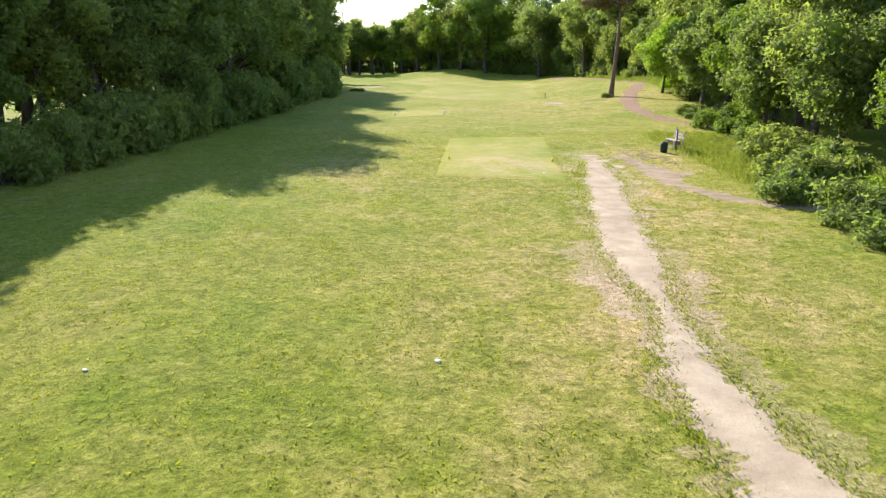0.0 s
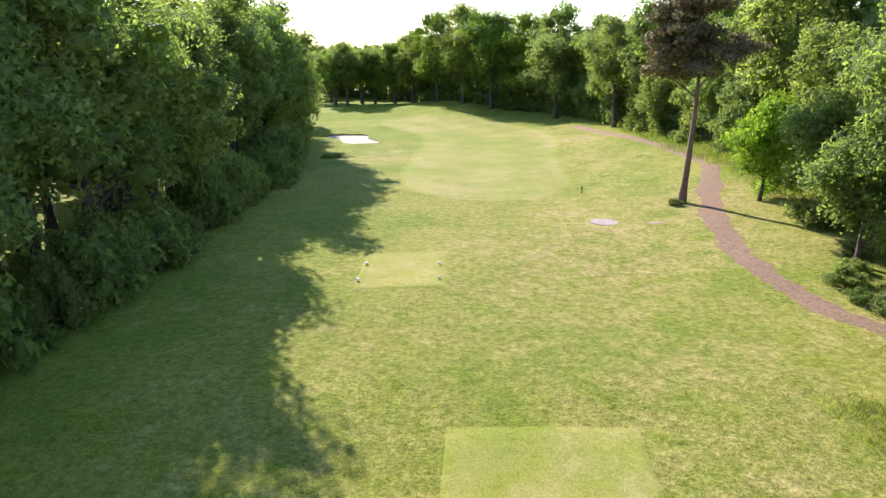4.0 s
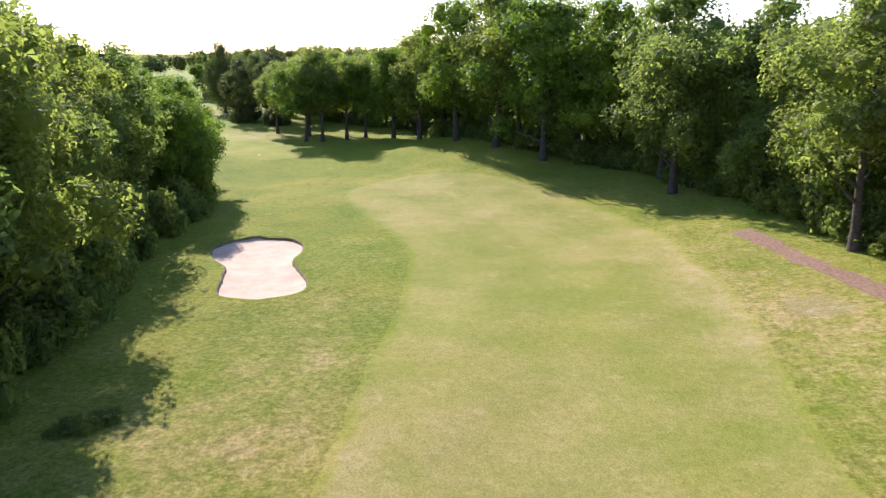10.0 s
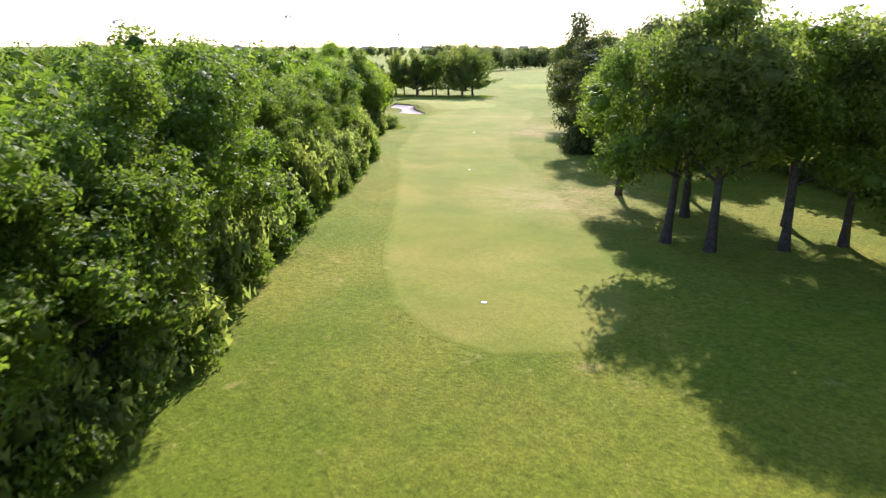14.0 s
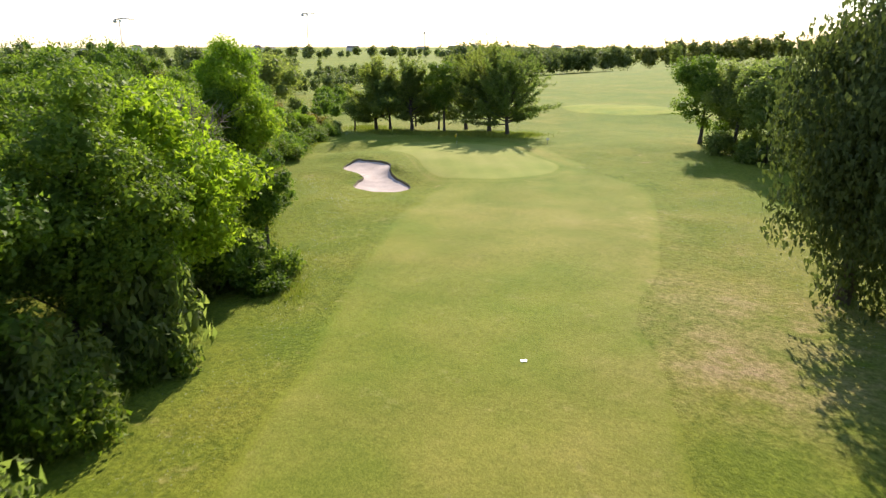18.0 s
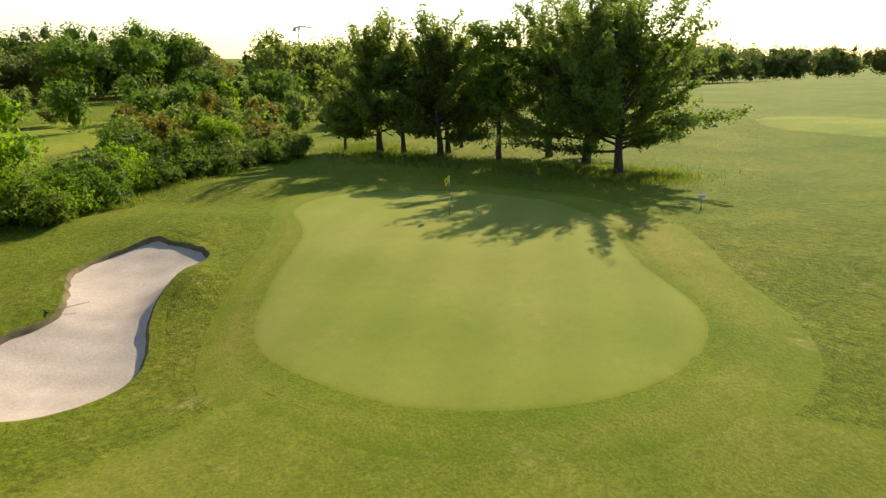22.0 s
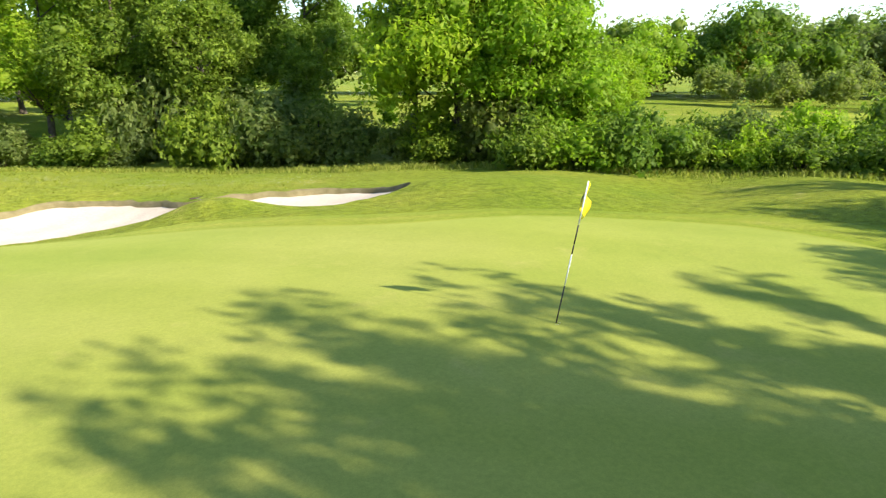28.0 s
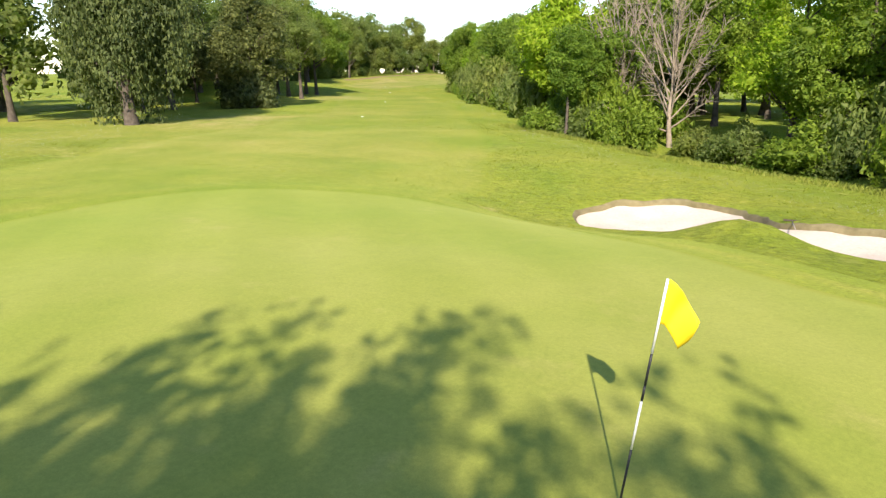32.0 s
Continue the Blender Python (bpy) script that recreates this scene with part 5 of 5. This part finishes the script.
for k in range(5):
    part("text_bar", slab_mesh("text_bar", 0.008, 0.5 - 0.06 * (k % 2), 0.025, WHITE, 0.0, 1.1 + k * 0.08), board, -0.03)
tagged(board, "hole board on dark wooden posts beside the bench", "sign")
bin_ = placed("litter_bin", 18.4, 48.95)
profile_v, profile_f = tube([(0, 0, 0), (0, 0, 0.03), (0, 0, 0.55), (0, 0, 0.66), (0, 0, 0.7)], [0.21, 0.235, 0.25, 0.23, 0.12], 16)
part("body", raw_mesh("body", profile_v, profile_f, BIN_GREEN), bin_)
part("lid", rod("lid", [(0, 0, 0.66), (0, 0, 0.73)], [0.23, 0.13], BLACK, 16), bin_)
tagged(bin_, "dark green litter bin beside the bench", "bin")
cover = placed("drain_cover", 16.8, 90.1, 0, 0.0)
dv, df = tube([(0, 0, -0.1), (0, 0, 0.035), (0, 0, 0.05)], [1.15, 1.15, 1.08], 32)
me = bpy.data.meshes.new("slab")
me.from_pydata(dv.tolist(), [], df.tolist() + [list(range(64, 96))])
me.materials.append(SLAB)
part("slab", me, cover)
tagged(cover, "round worn concrete slab set in the grass", "slab")
pad("worn_patch", ragged_blob(25.7, 149.2, 1.5, 2.6, 71, 0.5, 36), STRAW, 0.02, "dry worn patch beside the wood-chip path", "bare ground", 3)
pad("worn_patch", ragged_blob(20.9, 89.2, 0.5, 0.35, 70, 0.5, 20), BARE, 0.03, "sandy worn spot in the turf", "bare ground", 3)
for k, (x, y) in enumerate([(-13.8, 133.8), (-13.2, 134.5), (-14.5, 133.4)]):
    bush(x, y, 0.42, LEAF_DARK, "dark heap of cut branches on the shaded grass", 0.55, "brush heap", "brush_heap", k)


def rake(x, y, turn):
    r = placed("bunker_rake", x, y, turn, 0.07)
    part("handle", rod("handle", [(0, 0, 0), (1.6, 0, 0.02)], [0.016, 0.016], SILVER_WOOD, 6), r)
    part("head", slab_mesh("head", 0.05, 0.55, 0.05, DARK_WOOD, 0.01), r)
    tagged(r, "wooden bunker rake lying at the sand's edge", "rake", "bunker rakes")


rake(-15.8, 153.2, 150)
rake(-19.8, 163.6, 60)
rake(-127.6, 331.0, 100)
sign = placed("tee_sign", -121.3, 364.4, 60)
part("post", rod("post", [(0, 0, -0.1), (0, 0, 0.75)], [0.03, 0.03], STEEL), sign)
part("plate", slab_mesh("plate", 0.55, 0.03, 0.2, WHITE, 0.006, 0.7), sign)
part("arrow_bar", slab_mesh("arrow_bar", 0.3, 0.008, 0.05, STEEL, 0.0, 0.77), sign, 0, -0.02)
tagged(sign, "small white direction sign on a post beside the green", "sign")

# ---- grass blades and flowers ----


def blades(name, x, y, tall, wide, mat, label, category, lift=0.0, seed=3, flop=0.45):
    rng = np.random.default_rng(seed)
    n = len(x)
    z = ground_height(x, y) + lift
    a = rng.random(n) * 6.28
    h = tall * (0.5 + rng.random(n))
    w = wide * (0.6 + 0.8 * rng.random(n))
    lean = rng.normal(size=(n, 2)) * h[:, None] * flop
    side = np.stack([np.cos(a) * w, np.sin(a) * w], 1)
    p = np.stack([x, y], 1)
    v = np.stack([np.c_[p - side, z - 0.02], np.c_[p + side, z - 0.02], np.c_[p + lean * 0.5 + side * 0.6, z + h * 0.6], np.c_[p + lean, z + h]], 1)
    ob = mesh_object(name, v.reshape(-1, 3), np.arange(n * 4).reshape(-1, 4), mat)
    return tagged(ob, label, category, kind="stuff")


def clumped(n, cx, cy, rx, ry, seed, group=7, tight=0.35):
    rng = np.random.default_rng(seed)
    c = np.stack([cx + rx * rng.uniform(-1, 1, n // group), cy + ry * rng.uniform(-1, 1, n // group)], 1)
    p = np.repeat(c, group, 0) + rng.normal(size=(n // group * group, 2)) * tight
    return p[:, 0], p[:, 1]


def outside(x, y, outlines):
    keep = np.ones(len(x), bool)
    for o in outlines:
        keep &= inside(o, x, y) < 0.1
    return x[keep], y[keep]


PATHS = []
for spine in ([(9.3, 5, 1.0), (9.2, 10.7, 1.0), (9.0, 14, 0.9), (9.5, 18.5, 0.4), (9.8, 23, 0.95), (10.7, 31, 1.1), (11.9, 38.8, 1.1), (12.6, 44.3, 0.7)], [(15.3, 45, 1.0), (16, 41.5, 1.1), (15.8, 37.5, 0.8), (18.6, 32.3, 0.7)]):
    PATHS.append(rim_of(spine))
PATHS.append(box_outline([(2.7, 38.9), (9.9, 38.2), (11.1, 57.0), (3.5, 57.1)], 4))
x, y = outside(*clumped(56000, 1, 33, 19, 28, 5), PATHS)
blades("rough_tufts", x, y, 0.055, 0.022, TURF_BLADES, "short uneven tufts of the mown rough", "grass", flop=1.3)
edge_rng = np.random.default_rng(44)
rim = np.repeat(PATHS[0], 90, 0)
x, y = rim[:, 0] + edge_rng.normal(size=len(rim)) * 0.22, rim[:, 1] + edge_rng.normal(size=len(rim)) * 0.5
blades("path_tufts", x, y, 0.07, 0.02, TURF_BLADES, "ragged grass tufts along the sandy path", "grass", seed=14, flop=1.0)
x, y = outside(*clumped(26000, -108, 314, 24, 20, 6), [RIM_B, blob(-99, 322, [16, 14, 12, 12, 11, 13, 14, 16])])
blades("rough_tufts", x, y, 0.055, 0.022, TURF_BLADES, "short uneven tufts of the mown rough beside the bunker", "grass", seed=4, flop=1.3)
x, y = outside(*clumped(24000, 22.8, 45, 3.2, 14, 7, 9, 0.45), PATHS)
blades("long_grass", x, y, 0.3, 0.012, LONG_GRASS, "long unmown grass beside the bench", "grass", seed=5)
x, y = clumped(14000, 36.5, 112, 3.5, 46, 8, 9, 0.5)
blades("long_grass", x, y, 0.45, 0.022, LONG_GRASS, "long unmown grass between path and wood", "grass", seed=6)
t = np.random.default_rng(9).random(16000)
line = smooth_line([(-163, 362), (-152, 361), (-143, 365.5), (-135, 368.5), (-129, 369.5)], 16000)
jit = np.random.default_rng(10).normal(size=(16000, 2))
blades("long_grass", line[:, 0] + jit[:, 0] * 1.2, line[:, 1] + 2.6 + jit[:, 1] * 2.2, 0.3, 0.03, LONG_GRASS, "long unmown grass under the clump of trees", "grass", seed=7)
line = smooth_line([(-100, 298), (-107, 303), (-113, 305.5), (-122, 312.5), (-135, 322), (-143, 331), (-147.5, 337.5), (-152.5, 346)], 14000)
blades("hedge_grass", line[:, 0] + jit[:14000, 0] * 0.7, line[:, 1] + jit[:14000, 1] * 0.7, 0.22, 0.025, LONG_GRASS, "unmown grass at the foot of the hedge", "grass", seed=8)
rngd = np.random.default_rng(11)
line = smooth_line([(-70, 259), (-80, 271), (-88, 281.5), (-97, 294.5), (-106, 305.5), (-113, 313), (-119, 320), (-124, 321.5), (-129, 324.5), (-134, 327.5)], 3000)
dx, dy = line[:, 0] + rngd.normal(size=3000) * 0.9, line[:, 1] + rngd.normal(size=3000) * 0.9
line2 = smooth_line([(-64, 308), (-80, 330), (-92, 346)], 3500)
dx, dy = np.r_[dx, line2[:, 0] + rngd.normal(size=3500) * 2.5], np.r_[dy, line2[:, 1] + rngd.normal(size=3500) * 2.5]
dx, dy = outside(dx, dy, [RIM_B])
dz = ground_height(dx, dy) + 0.06
s = 0.014
dv = np.stack([np.c_[dx - s, dy, dz], np.c_[dx, dy - s, dz + 0.01], np.c_[dx + s, dy, dz], np.c_[dx, dy + s, dz + 0.01]], 1).reshape(-1, 3)
daisies = mesh_object("daisies", dv, np.arange(len(dx) * 4).reshape(-1, 4), PETAL)
tagged(daisies, "white daisies scattered in the rough", "flowers", kind="stuff")
